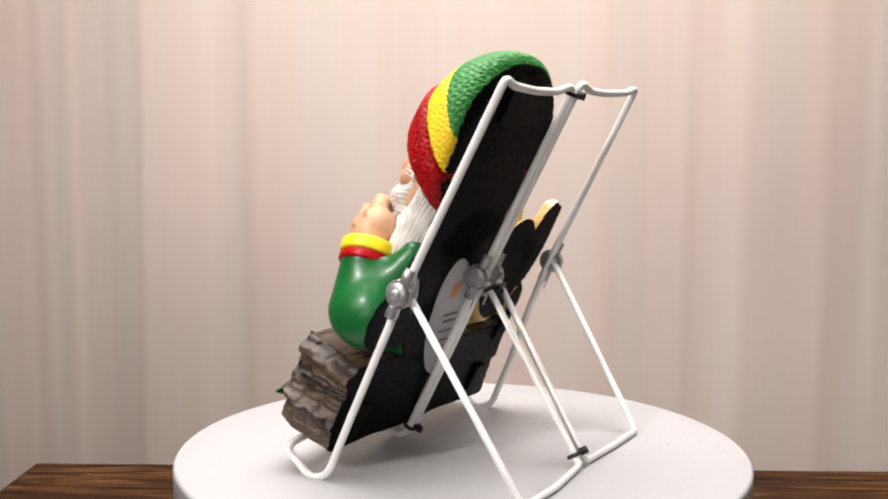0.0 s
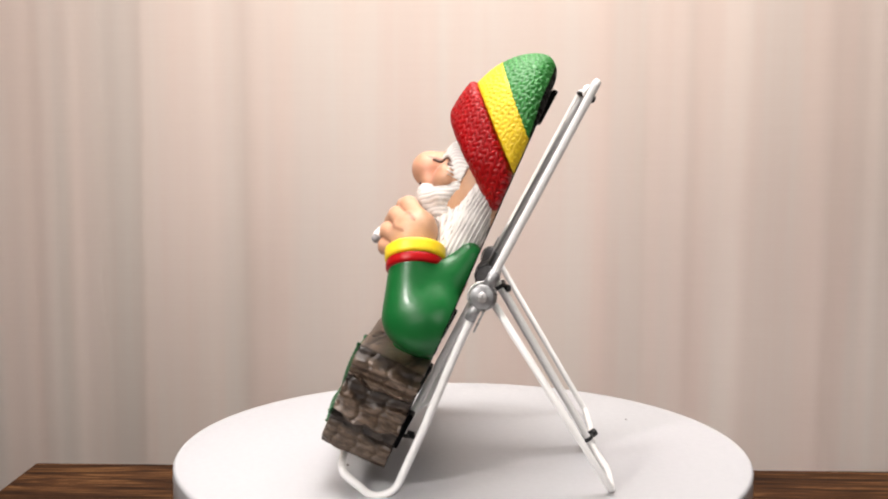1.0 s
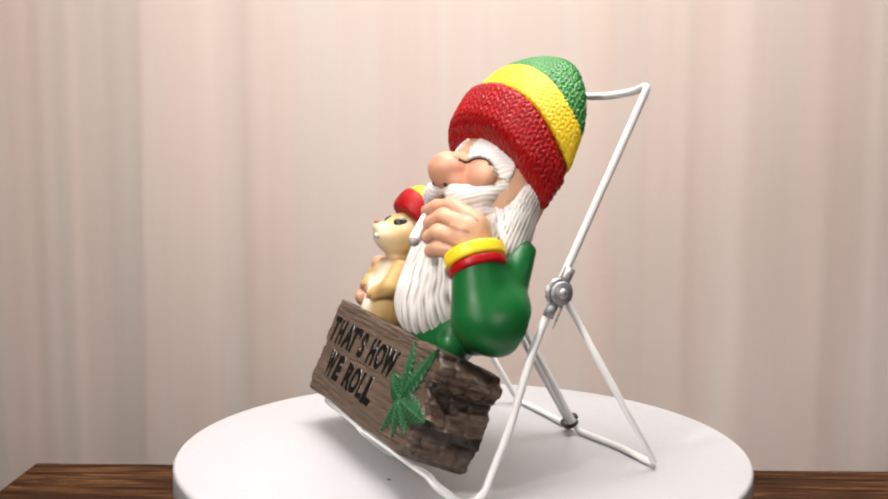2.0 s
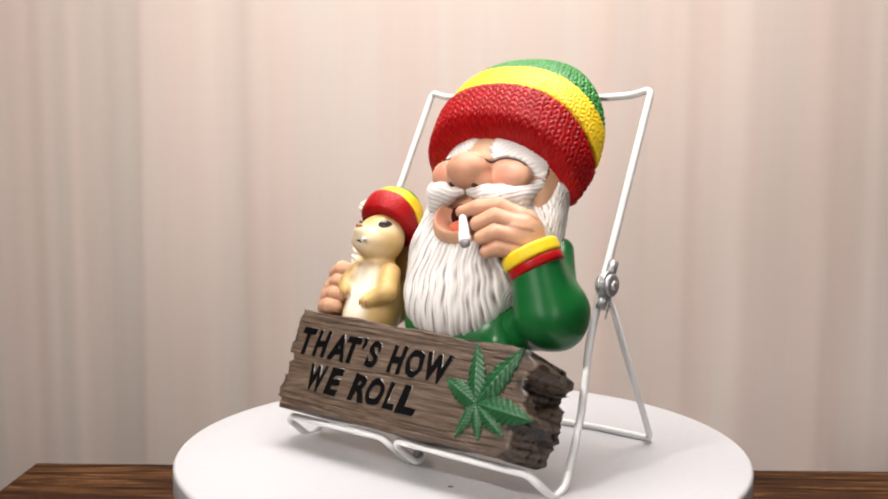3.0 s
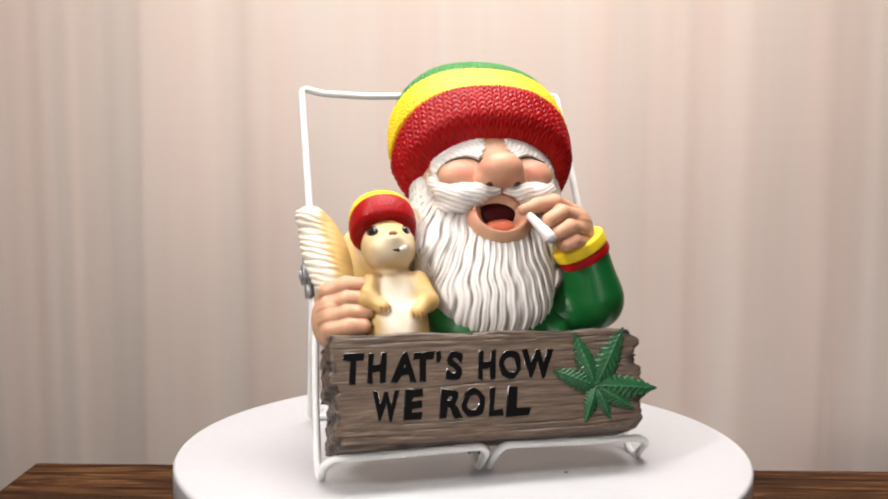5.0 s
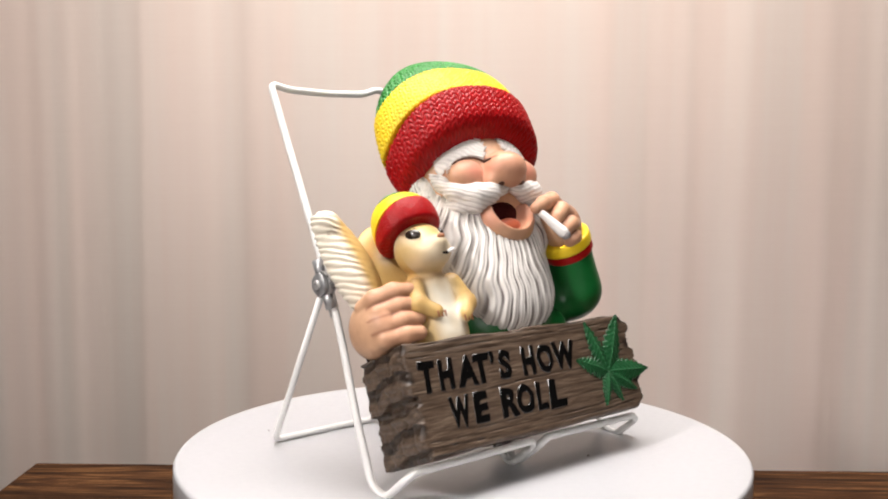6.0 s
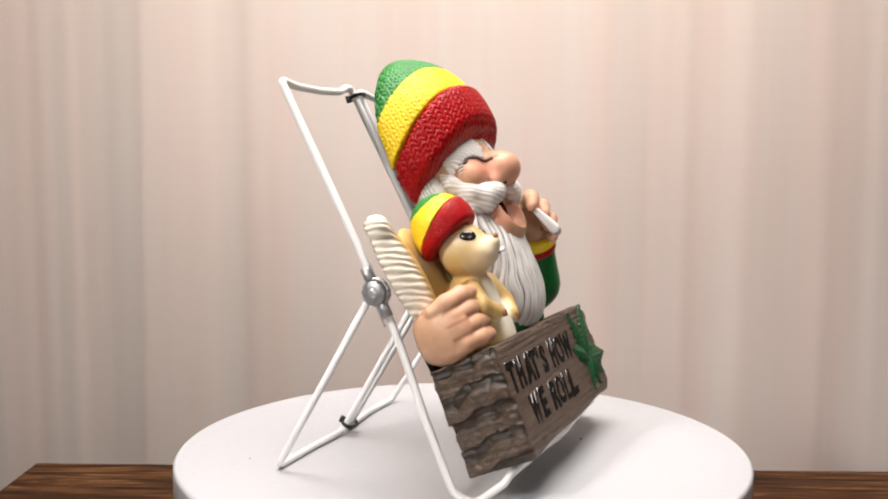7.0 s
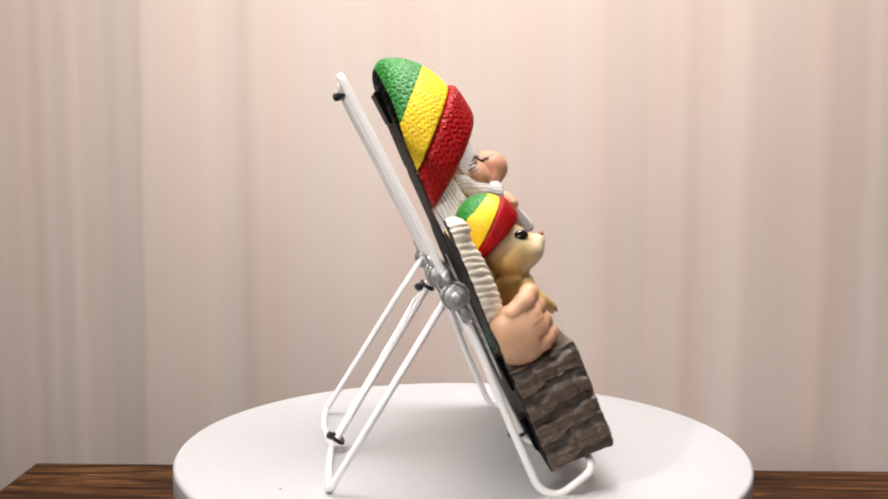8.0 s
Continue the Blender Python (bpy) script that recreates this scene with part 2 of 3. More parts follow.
def figure(name, pieces, parent, label, black=None):
    """One mesh out of carved pieces: (field, lo, hi, step, material, wash, paint)."""
    vs, qs, ms, washes, paints, mats, base = [], [], [], [], [], [], 0
    for field, lo, hi, h, material, wash, paint in pieces:
        v, q = carve(field, lo, hi, h)
        if material not in mats:
            mats.append(material)
        m = np.full(len(q), mats.index(material), np.int32)
        if black is not None:
            if black not in mats:
                mats.append(black)
            behind = (v[:, 2] - (0.3 + 0.076 * v[:, 1])) < 0.8 + 2.4 * np.clip((v[:, 1] - 175) / 20, 0, 1)
            m[behind[q].all(1)] = mats.index(black)
        cols = [v[:, i] for i in range(3)]
        washes.append(np.clip(wash(*cols), 0, 1) if wash else np.zeros(len(v)))
        paints.append(np.clip(paint(*cols), 0, 1) if paint else np.zeros(len(v)))
        vs.append(v), qs.append(q + base), ms.append(m)
        base += len(v)
    v, q, m = np.concatenate(vs), np.concatenate(qs), np.concatenate(ms)
    mesh = bpy.data.meshes.new(name)
    mesh.vertices.add(len(v)), mesh.loops.add(len(q) * 4), mesh.polygons.add(len(q))
    mesh.vertices.foreach_set("co", np.stack([v[:, 0], -v[:, 2], v[:, 1]], 1).astype(np.float32).ravel() * 0.001)
    # u, -n, v mirrors once, so the faces keep their winding from the field's inside to its outside
    mesh.loops.foreach_set("vertex_index", q.astype(np.int32).ravel())
    mesh.polygons.foreach_set("loop_start", np.arange(0, len(q) * 4, 4, dtype=np.int32))
    mesh.polygons.foreach_set("loop_total", np.full(len(q), 4, np.int32))
    mesh.polygons.foreach_set("material_index", m)
    mesh.polygons.foreach_set("use_smooth", np.ones(len(q), bool))
    for key, data in (("wash", washes), ("paint", paints)):
        mesh.attributes.new(key, "FLOAT", "POINT").data.foreach_set("value", np.concatenate(data).astype(np.float32))
    for mat in mats:
        mesh.materials.append(mat)
    mesh.update()
    mesh.validate()
    return link_mesh(name, mesh, None, parent, label)


# ---- the room ----
def room():
    def slab(name, x0, y0, z0, x1, y1, z1, material):
        bm = bmesh.new()
        box(bm, x0, y0, z0, x1, y1, z1)
        tagged(part(name, bm, material, None), kind="structure")
    slab("floor", -1.9, -2.3, -0.90, 1.9, 0.72, -0.80, FLOOR)
    slab("ceiling", -1.9, -2.3, 1.60, 1.9, 0.72, 1.70, WALL)
    slab("wall_north", -1.8, 0.62, -0.80, 1.8, 0.72, 1.60, WALL)
    slab("wall_south", -1.8, -2.3, -0.80, 1.8, -2.2, 1.60, WALL)
    slab("wall_west", -1.9, -2.3, -0.80, -1.8, 0.72, 1.60, WALL)
    slab("wall_east", 1.8, -2.3, -0.80, 1.9, 0.72, 1.60, WALL)


room()


def curtain():
    """A hanging cloth: broad soft folds with a few tight creases."""
    xs = np.linspace(-1.2, 1.2, 900)
    zs = np.linspace(-0.78, 1.55, 60)
    x, z = np.meshgrid(xs, zs, indexing="ij")
    x = x + 0.006 * np.sin(z * 2.3 + 1.0) * np.sin(x * 9)
    depth = 0.003 * np.sin(x * 19 + 0.9) + 0.0016 * np.sin(x * 43 + 1.9 + 0.3 * z) + 0.0006 * np.sin(x * 93 + 0.7 + 0.5 * z) + 0.0002 * np.sin(x * 210 + 2 * np.sin(x * 31) + 0.8 * z)
    for at, sharp, slow, height in ((-0.311, 0.011, 0.040, 0.011), (-0.210, 0.012, 0.040, 0.008), (-0.093, 0.040, 0.022, 0.006), (0.136, 0.012, 0.018, 0.003), (0.216, 0.030, 0.014, 0.005),
                                    (0.272, 0.024, 0.022, 0.004), (0.352, 0.024, 0.03, 0.004), (-0.378, 0.014, 0.030, 0.005), (-0.62, 0.02, 0.03, 0.02), (0.55, 0.02, 0.03, 0.02)):
        d = x - at - 0.003 * np.sin(z * 3 + at * 20)
        depth += 0.32 * height * np.exp(-np.abs(d / np.where(d < 0, sharp, slow)) ** 1.5)
    y = 0.48 - depth
    bm = bmesh.new()
    grid = [[bm.verts.new((x[i, j], y[i, j], z[i, j])) for j in range(len(zs))] for i in range(len(xs))]
    for a, b in zip(grid, grid[1:]):
        for j in range(len(zs) - 1):
            bm.faces.new((a[j], b[j], b[j + 1], a[j + 1]))
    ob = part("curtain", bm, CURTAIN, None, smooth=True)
    sol = ob.modifiers.new("thickness", "SOLIDIFY")
    sol.thickness = 0.0015
    tagged(ob, "pale pinkish-beige cloth curtain hanging in soft folds behind the table", "curtain")
    rod = bmesh.new()
    tube(rod, [Vector((-1.3, 0.49, 1.56)), Vector((1.3, 0.49, 1.56))], 0.012)
    tagged(part("curtain_rod", rod, GREY_METAL, None, smooth=True), "grey metal rod that the curtain hangs from", "curtain rod")


curtain()

TABLE_TOP = -0.06


def wooden_table():
    table = tagged(new("wooden_table"), "dark brown stained wooden table of wide planks", "table")
    x0, x1, y = -0.294, 0.62, 0.155
    for k, w in enumerate((0.105, 0.12, 0.11, 0.125, 0.115)):
        bm = bmesh.new()
        box(bm, x0 + 0.0008 * (k % 2), y - w + 0.0007, -0.026, x1, y - 0.0007, 0, 0.0016)
        ob = part("plank", bm, WOOD, table)
        ob.location.z = TABLE_TOP
        y -= w
    for px in (x0 + 0.04, x1 - 0.04):
        for py in (0.115, y + 0.04):
            bm = bmesh.new()
            box(bm, px - 0.025, py - 0.025, -0.80, px + 0.025, py + 0.025, TABLE_TOP - 0.026, 0.003)
            part("leg", bm, WOOD, table)


wooden_table()


def turntable():
    thing = tagged(new("turntable"), "round white plastic turntable slowly turning on the wooden table", "turntable")
    bm = bmesh.new()
    lathe(bm, [(0, -0.0599), (0.112, -0.0599), (0.118, -0.056), (0.118, -0.024), (0.112, -0.020), (0, -0.020)], steps=96)
    part("base", bm, PLATTER, thing, smooth=True)
    bm = bmesh.new()
    rim = [(0.148 + 0.002 * math.sin(a), -0.002 + 0.002 * math.cos(a)) for a in np.linspace(0, math.pi / 2, 6)]
    lathe(bm, [(0, 0), (0.06, 0), (0.12, 0)] + rim + [(0.150, -0.0165), (0.1485, -0.018), (0, -0.018)], steps=160)
    disc = part("platter", bm, PLATTER, thing, "glossy white round platter", smooth=True)
    for x, y, k in ((0.038, -0.0555, 1.0), (-0.062, 0.093, 0.6)):
        bm = bmesh.new()
        lathe(bm, [(0, -0.0001), (0.0012 * k, 0.0001), (0.0007 * k, 0.0004), (0, 0.0005)], Matrix.Translation((x, y, 0)) @ pose(0, 0, 0, 0, 0, 30) @ Matrix.Diagonal((1.3, 0.6, 1, 1)), 10)
        part("speck", bm, SPECK, disc, "dark speck of dirt")
    return disc


platter = turntable()

# ---- the wire easel ----
LEAN = 27.8
FOOT_Y = -0.0366
LEANING = pose(0, FOOT_Y, 0, -LEAN)


def on_lean(u, v, n):
    """A point of the leaning plane, millimetres to metres."""
    return LEANING @ (Vector((u, -n, v)) * 0.001)


def wire_easel():
    easel = tagged(new("wire_easel"), "folding white coated-wire easel of two frames joined with black zip ties", "easel")
    wire = 0.0019
    for s in (-1, 1):
        top = 216.4 if s < 0 else 214.4
        edge = 76.2 if s < 0 else 73.6
        foot = 80.8 if s < 0 else 83.2
        loop = [(edge * s, top, 0), ((edge - 10) * s, top - 3.5, 0), (40 * s, top - 5.0, 0), (18 * s, top - 4.5, 0), (9 * s, top - 1.5, 0), (3.2 * s, top - 2, 0), (3.2 * s, 100, 0), (2.6 * s, 4.0, -1),
                (2.6 * s, -1.0, 4), (2.6 * s, 3.0, 22), (6 * s, 5.2, 25.5), (40 * s, 5.0, 23), ((foot - 4) * s, 5.2, 19.5), (foot * s, 3.0, 17), (foot * s, -0.6, -0.5), (foot * s, 7.0, -8.0), ((foot - 1) * s, 40, -5.8), (78 * s, 75, -2.2), (77 * s, 100, -0.8), (76.8 * s, 115, -0.5)]
        bm = bmesh.new()
        tube(bm, rounded_path([on_lean(*p) for p in loop], 0.0045, 5, True), wire, 12, True)
        part("front_frame", bm, WIRE_WHITE, easel, smooth=True)
        hy, hz = 0.0155, 0.0935
        back = 0.0735 if s > 0 else 0.0700
        leg = [(0.0770 * s, hy, hz), (0.0725 * s, back, 0.0019), (0.040 * s, back + 0.0005, 0.0019), (0.0035 * s - 0.001, 0.0695, 0.0019), (0.0065 * s, hy, hz)]
        bm = bmesh.new()
        tube(bm, rounded_path([Vector(p) for p in leg], 0.004, 5), 0.0017, 12)
        part("rear_leg", bm, WIRE_WHITE, easel, smooth=True)
        for u, out in ((79.6 * s, s), (6.8 * s, -s)):
            centre = Vector((u * 0.001, 0.0130, 0.0930))
            turn = Matrix.Translation(centre) @ pose(0, 0, 0, 0, 90, 0)
            bm = bmesh.new()
            w = 0.0038
            lathe(bm, [(0, -w), (0.0050, -w), (0.0056, -w + 0.0007), (0.0056, -0.0006), (0.0048, -0.0004), (0.0048, 0.0004), (0.0056, 0.0006), (0.0056, w - 0.0007), (0.0050, w), (0, w)], turn, 28)
            for k in (-1, 1):
                q = LEANING.to_3x3() @ Vector((0, 0, 1))
                tube(bm, [centre + q * (k * 0.004), centre + q * (k * 0.0125)], 0.0026, 10)
            hub = part("hinge", bm, GREY_METAL, easel, "grey metal spring hinge", smooth=True)
            bm = bmesh.new()
            lathe(bm, [(0, 0), (0.0024, 0), (0.0024, 0.0008), (0.0016, 0.0013), (0, 0.0014)], turn @ (Matrix.Translation((0, 0, w)) if out > 0 else pose(0, 0, -w, 180)), 18)
            part("rivet", bm, STEEL, hub, smooth=True)
            bm = bmesh.new()
            coil = [turn @ Vector((0.0063 * math.cos(a), 0.0063 * math.sin(a), -0.0018 + 0.0036 * a / 20)) for a in np.linspace(0, 19, 110)]
            tail = LEANING.to_3x3() @ Vector((0, 0.0005, -0.011))
            tube(bm, coil + [coil[-1] + tail], 0.0005, 6)
            part("spring", bm, STEEL, hub, smooth=True)
    # ties round the paired wires, each with its head and cut tail
    ties = ((on_lean(0, 210, 0), Vector((-0.5, 0.88, -0.30))), (on_lean(0, 8.5, -1), Vector((0, 0.9, -0.3))), (Vector((-0.001, 0.0660, 0.0062)), Vector((-0.4, 0.8, 0.45))), (Vector((0, 0.0190, 0.0870)), Vector((0.5, 0.8, -0.2))))
    for k, (p, way) in enumerate(ties):
        half = (0.0052, 0.0048, 0.0056, 0.0078)[k]
        bm = bmesh.new()
        axis = (LEANING.to_3x3() @ Vector((0, 0, 1))) if k < 2 else Vector((0, -0.52, 0.86))
        across = Vector((1, 0, 0))
        deep = axis.cross(across).normalized()
        ring = [p + across * half * math.copysign(abs(math.cos(a)) ** 0.6, math.cos(a)) + deep * 0.0029 * math.copysign(abs(math.sin(a)) ** 0.6, math.sin(a)) for a in np.linspace(0, math.tau, 28, endpoint=False)]
        tube(bm, ring, 0.0011, 8, True)
        way = way.normalized()
        start = p + way * 0.002
        tube(bm, [start, start + way * 0.003, start + way * 0.0042], 0.0021, 8)
        tube(bm, [start, start + way * 0.0045 + across * 0.0022], 0.0013, 8)
        part("zip_tie", bm, TIE_BLACK, easel, "black plastic zip tie", smooth=True)
    return easel


easel = wire_easel()

# ---- the plaque: a flat-backed resin gnome statue with a squirrel behind a sign board ----
plaque = tagged(new("gnome_statue_plaque"), "painted resin gnome statue, flat-backed like a plaque, with lettered board leaning on the easel", "plaque")


def strata(v, n, seed, period):
    """Broken layers of a board end: 1 in the recess of each layer, 0 on its face; and the layer's number."""
    q = (v + 1.3 * np.sin(n * 0.15 + seed) + 0.6 * np.sin(n * 0.47 + seed * 2.1)) / period + 0.09 * seed
    step = np.floor(q)
    fr = q - step
    return np.clip((fr - 0.50 - 0.1 * np.sin(step * 3.1 + n * 0.2)) / 0.14, 0, 1) * np.clip((1.0 - fr) / 0.07, 0, 1), step


def ragged(v, n, seed, period):
    """How far a broken board end stands in, in layers with splintered faces."""
    recess, step = strata(v, n, seed, period)
    chips = np.maximum(0, np.sin(n * 0.62 + step * 2.7 + 0.5 * np.sin(v * 0.9))) ** 6
    return 2.3 * recess + 1.5 * np.sin(step * 2.4 + seed * 3.1) + 0.45 * np.sin(v * 0.51 + seed) + 0.3 * np.sin(v * 1.7 + n * 0.25) + 0.8 * chips


def lines(u, v, n):
    """Weathered grain: long wandering grooves along u."""
    w = v + 0.8 * np.sin(u * 0.032 + 0.12 * v) + 0.25 * np.sin(u * 0.085 + 1.3 + v * 0.3) + 0.15 * n
    a = np.abs(np.sin(w * 0.83 + 0.9 * np.sin(w * 0.31)))
    b = np.abs(np.sin(w * 1.9 + 1.4 * np.sin(u * 0.05)))
    c = 0.5 + 0.5 * np.sin(u * 0.06 + w * 0.7)
    return 1.1 * np.exp(-(a / 0.17) ** 2) + 0.7 * c * np.exp(-(b / 0.25) ** 2)


def smoothed(u, v, n):
    """1 on the rough grain, less where the face is sanded round the lettering; the joint between the planks stays."""
    inside = np.clip((u + 78) / 8, 0, 1) * np.clip((42 - u) / 10, 0, 1) * np.clip((v - 13) / 4, 0, 1) * np.clip((54 - v) / 3, 0, 1) * (n > 31)
    return 1 - 0.62 * inside * (1 - np.exp(-((v - 33.8) / 1.2) ** 2))


def board_field(g):
    u, v, n = g
    left = (-77.2 - 0.02 * v + 0.8 * ragged(v, n, 1.0, 12.5)) - u
    right = u - (75.5 + 0.05 * v - 1.2 * ragged(v, n, 4.2, 17.0) + 4.0 * np.exp(-((v - 52) / 5) ** 2) + 6.0 * np.exp(-((v - 25) / 5) ** 2))
    top = v - (60.5 - 0.018 * (u + 75) + 0.5 * np.sin(u * 0.13) - 0.07 * (38 - n) + 0.09 * (38 - n))
    low = (7.0 + 0.1 * (34 - n) - 0.6 * np.sin(u * 0.08 + 1)) - v
    front = n - (33.3 + 0.09 * v)
    f = meet(meet(left, right, 1.5), meet(top, low, 1.0), 2.0)
    f = meet(f, front, 2.2)
    f = f + 0.55 * lines(u, v, n) * smoothed(u, v, n) * (1 - 0.6 * np.clip((np.abs(u + 1) - 70) / 5, 0, 1))
    return meet(f, back_plane(g), 0.2)


def board_wash(u, v, n):
    """Darker in the grain's grooves and in the recesses and chips of the broken ends."""
    west, east = np.clip((-73.5 - u) / 2, 0, 1), np.clip((u - 70) / 3, 0, 1)
    chip = np.clip(np.sin(n * 0.62 + 1.3 * np.sin(v * 0.35)) * np.sin(v * 0.9 + n * 0.12), 0, 1)
    ends = west * (0.75 * strata(v, n, 1.0, 12.5)[0] + 0.35 * chip) + east * (0.85 * strata(v, n, 4.2, 17.0)[0] + 0.4 * chip)
    return np.maximum(0.95 * lines(u, v, n) ** 1.3 * smoothed(u, v, n) * (1 - 0.6 * np.clip((np.abs(u + 1) - 70) / 5, 0, 1)), ends)


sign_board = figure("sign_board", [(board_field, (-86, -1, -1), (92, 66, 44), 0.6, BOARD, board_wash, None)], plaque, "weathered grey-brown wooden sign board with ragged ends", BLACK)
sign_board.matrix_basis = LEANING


def lettering():
    rows = (("THAT'S HOW", ((-71.7, -61), (-61.2, -50.4), (-49.6, -36.5), (-38, -27), (-26.8, -23.6), (-22.6, -13.2), None, (-7.2, 3.6), (4.4, 16), (16.4, 33.2)), 35.2, 50.0),
            ("WE ROLL", ((-58.5, -45.4), (-45, -34), None, (-27.6, -15.6), (-16.2, -4.2), (-3.8, 4.6), (5.0, 18.2)), 17.4, 32.0))
    rng = random.Random(7)
    for text, spans, low, high in rows:
        for ch, span in zip(text, spans):
            if span is None:
                continue
            data = bpy.data.curves.new("letter", "FONT")
            data.body, data.shear, data.offset, data.extrude, data.resolution_u = ch, 0.16, 0.042, 0.02, 4
            data.bevel_depth, data.bevel_resolution = 0.02, 1
            tmp = bpy.data.objects.new("letter", data)
            mesh = bpy.data.meshes.new_from_object(tmp)
            bpy.data.objects.remove(tmp)
            co = np.empty(len(mesh.vertices) * 3, np.float32)
            mesh.vertices.foreach_get("co", co)
            co = co.reshape(-1, 3)
            lo, hi = co.min(0), co.max(0)
            y0, y1 = (low, high) if ch != "'" else (high - 5.5, high + 0.5)
            u = span[0] + (co[:, 0] - lo[0]) / (hi[0] - lo[0]) * (span[1] - span[0])
            v = y0 + (co[:, 1] - lo[1]) / (hi[1] - lo[1]) * (y1 - y0)
            ph = rng.uniform(0, 6)
            u, v = u + 0.35 * np.sin(v * 0.9 + ph) + 0.012 * (v - low), v + 0.4 * np.sin(u * 0.7 + ph) - 0.02 * (u + 20)
            n = 33.3 + 0.09 * v + np.where(co[:, 2] > 0, 0.28 - 0.75 * (hi[2] - co[:, 2]) / 0.02 * 0.6, -0.6)
            mesh.vertices.foreach_set("co", (np.stack([u, -n, v], 1) * 0.001).astype(np.float32).ravel())
            mesh.update()
            mesh.materials.clear()
            ob = link_mesh("letter", mesh, LETTER_BLACK, sign_board)
            mesh.materials.append(LETTER_RIM)
            for p in mesh.polygons:
                p.material_index = 0 if p.normal.y < -0.97 else 1


lettering()


def leaf():
    """A seven-fingered leaf of thick saw-edged leaflets with raised ribs."""
    whole = tagged(new("leaf"), "raised glossy green seven-fingered leaf")
    whole.parent = plaque
    whole.matrix_basis = LEANING
    heart = np.array((52.7, 28.9))
    for tip, width, rise in (((45.2, 56.5), 5.4, 0.4), ((71.6, 57.7), 6.4, 0.5), ((85.3, 26.4), 6.4, 0.2), ((31.6, 38.0), 5.2, 0.3), ((71.5, 16.8), 4.2, 0.4), ((58.6, 12.5), 3.6, 0.3), ((45.2, 11.9), 3.4, 0.3)):
        d = np.array(tip) - heart
        length = float(np.hypot(*d))
        d /= length
        side = np.array((-d[1], d[0]))
        steps, across = 44, 8
        bm = bmesh.new()
        lay = bm.verts.layers.float.new("wash")
        top, low = [], []
        for i in range(steps + 1):
            t = i / steps
            w = width * (math.sin(math.pi * min(1, t ** 0.85)) ** 0.85) * (1 - 0.25 * t) + 0.25
            saw = 1.0 + 0.42 * ((t * 10) % 1.0 - 0.5) * (1 if 0.08 < t < 0.95 else 0)
            ra, rb = [], []
            for j in range(-across, across + 1):
                x = j / across
                along = t * length - 0.28 * abs(x) * w
                p = heart + d * along + side * x * w * saw
                vein = abs(math.sin((t * 10 + abs(x) * 0.9) * math.pi))
                n = 33.3 + 0.09 * p[1] + 0.5 + rise * t * t + 1.3 * (1 - x * x) * math.sin(math.pi * min(1, t + 0.12)) - 0.45 * (1 - vein) + (0.55 if j == 0 else 0)
                a = bm.verts.new(Vector((p[0], -n, p[1])) * 0.001)
                a[lay] = max(0.0, 0.75 - 3.2 * vein) * 0.6 + (0.7 if j == 0 else 0)
                ra.append(a)
                rb.append(bm.verts.new(Vector((p[0], -(33.3 + 0.09 * p[1] - 0.8 + (rise + 0.2) * t * t * (p[0] > 72)), p[1])) * 0.001))
            top.append(ra), low.append(rb)
        for i in range(steps):
            for j in range(2 * across):
                bm.faces.new((top[i][j], top[i][j + 1], top[i + 1][j + 1], top[i + 1][j]))
                bm.faces.new((low[i][j], low[i + 1][j], low[i + 1][j + 1], low[i][j + 1]))
            for e in (0, 2 * across):
                bm.faces.new((top[i][e], top[i + 1][e], low[i + 1][e], low[i][e]))
        bmesh.ops.recalc_face_normals(bm, faces=bm.faces)
        part("leaflet", bm, LEAF_GREEN, whole, smooth=True)


leaf()


def knit(around, along, col, row):
    """Knitted stitches: little slanting loops in columns, 0 in the gaps to 1 on the yarn."""
    c = around / col
    c = np.abs(c - np.floor(c) - 0.5) * 2
    r = along / row + c * 0.9
    r = np.abs(r - np.floor(r) - 0.5) * 2
    return np.clip(1.15 - 0.9 * r ** 2, 0, 1) * np.clip(1.25 - np.abs(c - 0.5) ** 2 * 3.5, 0, 1)


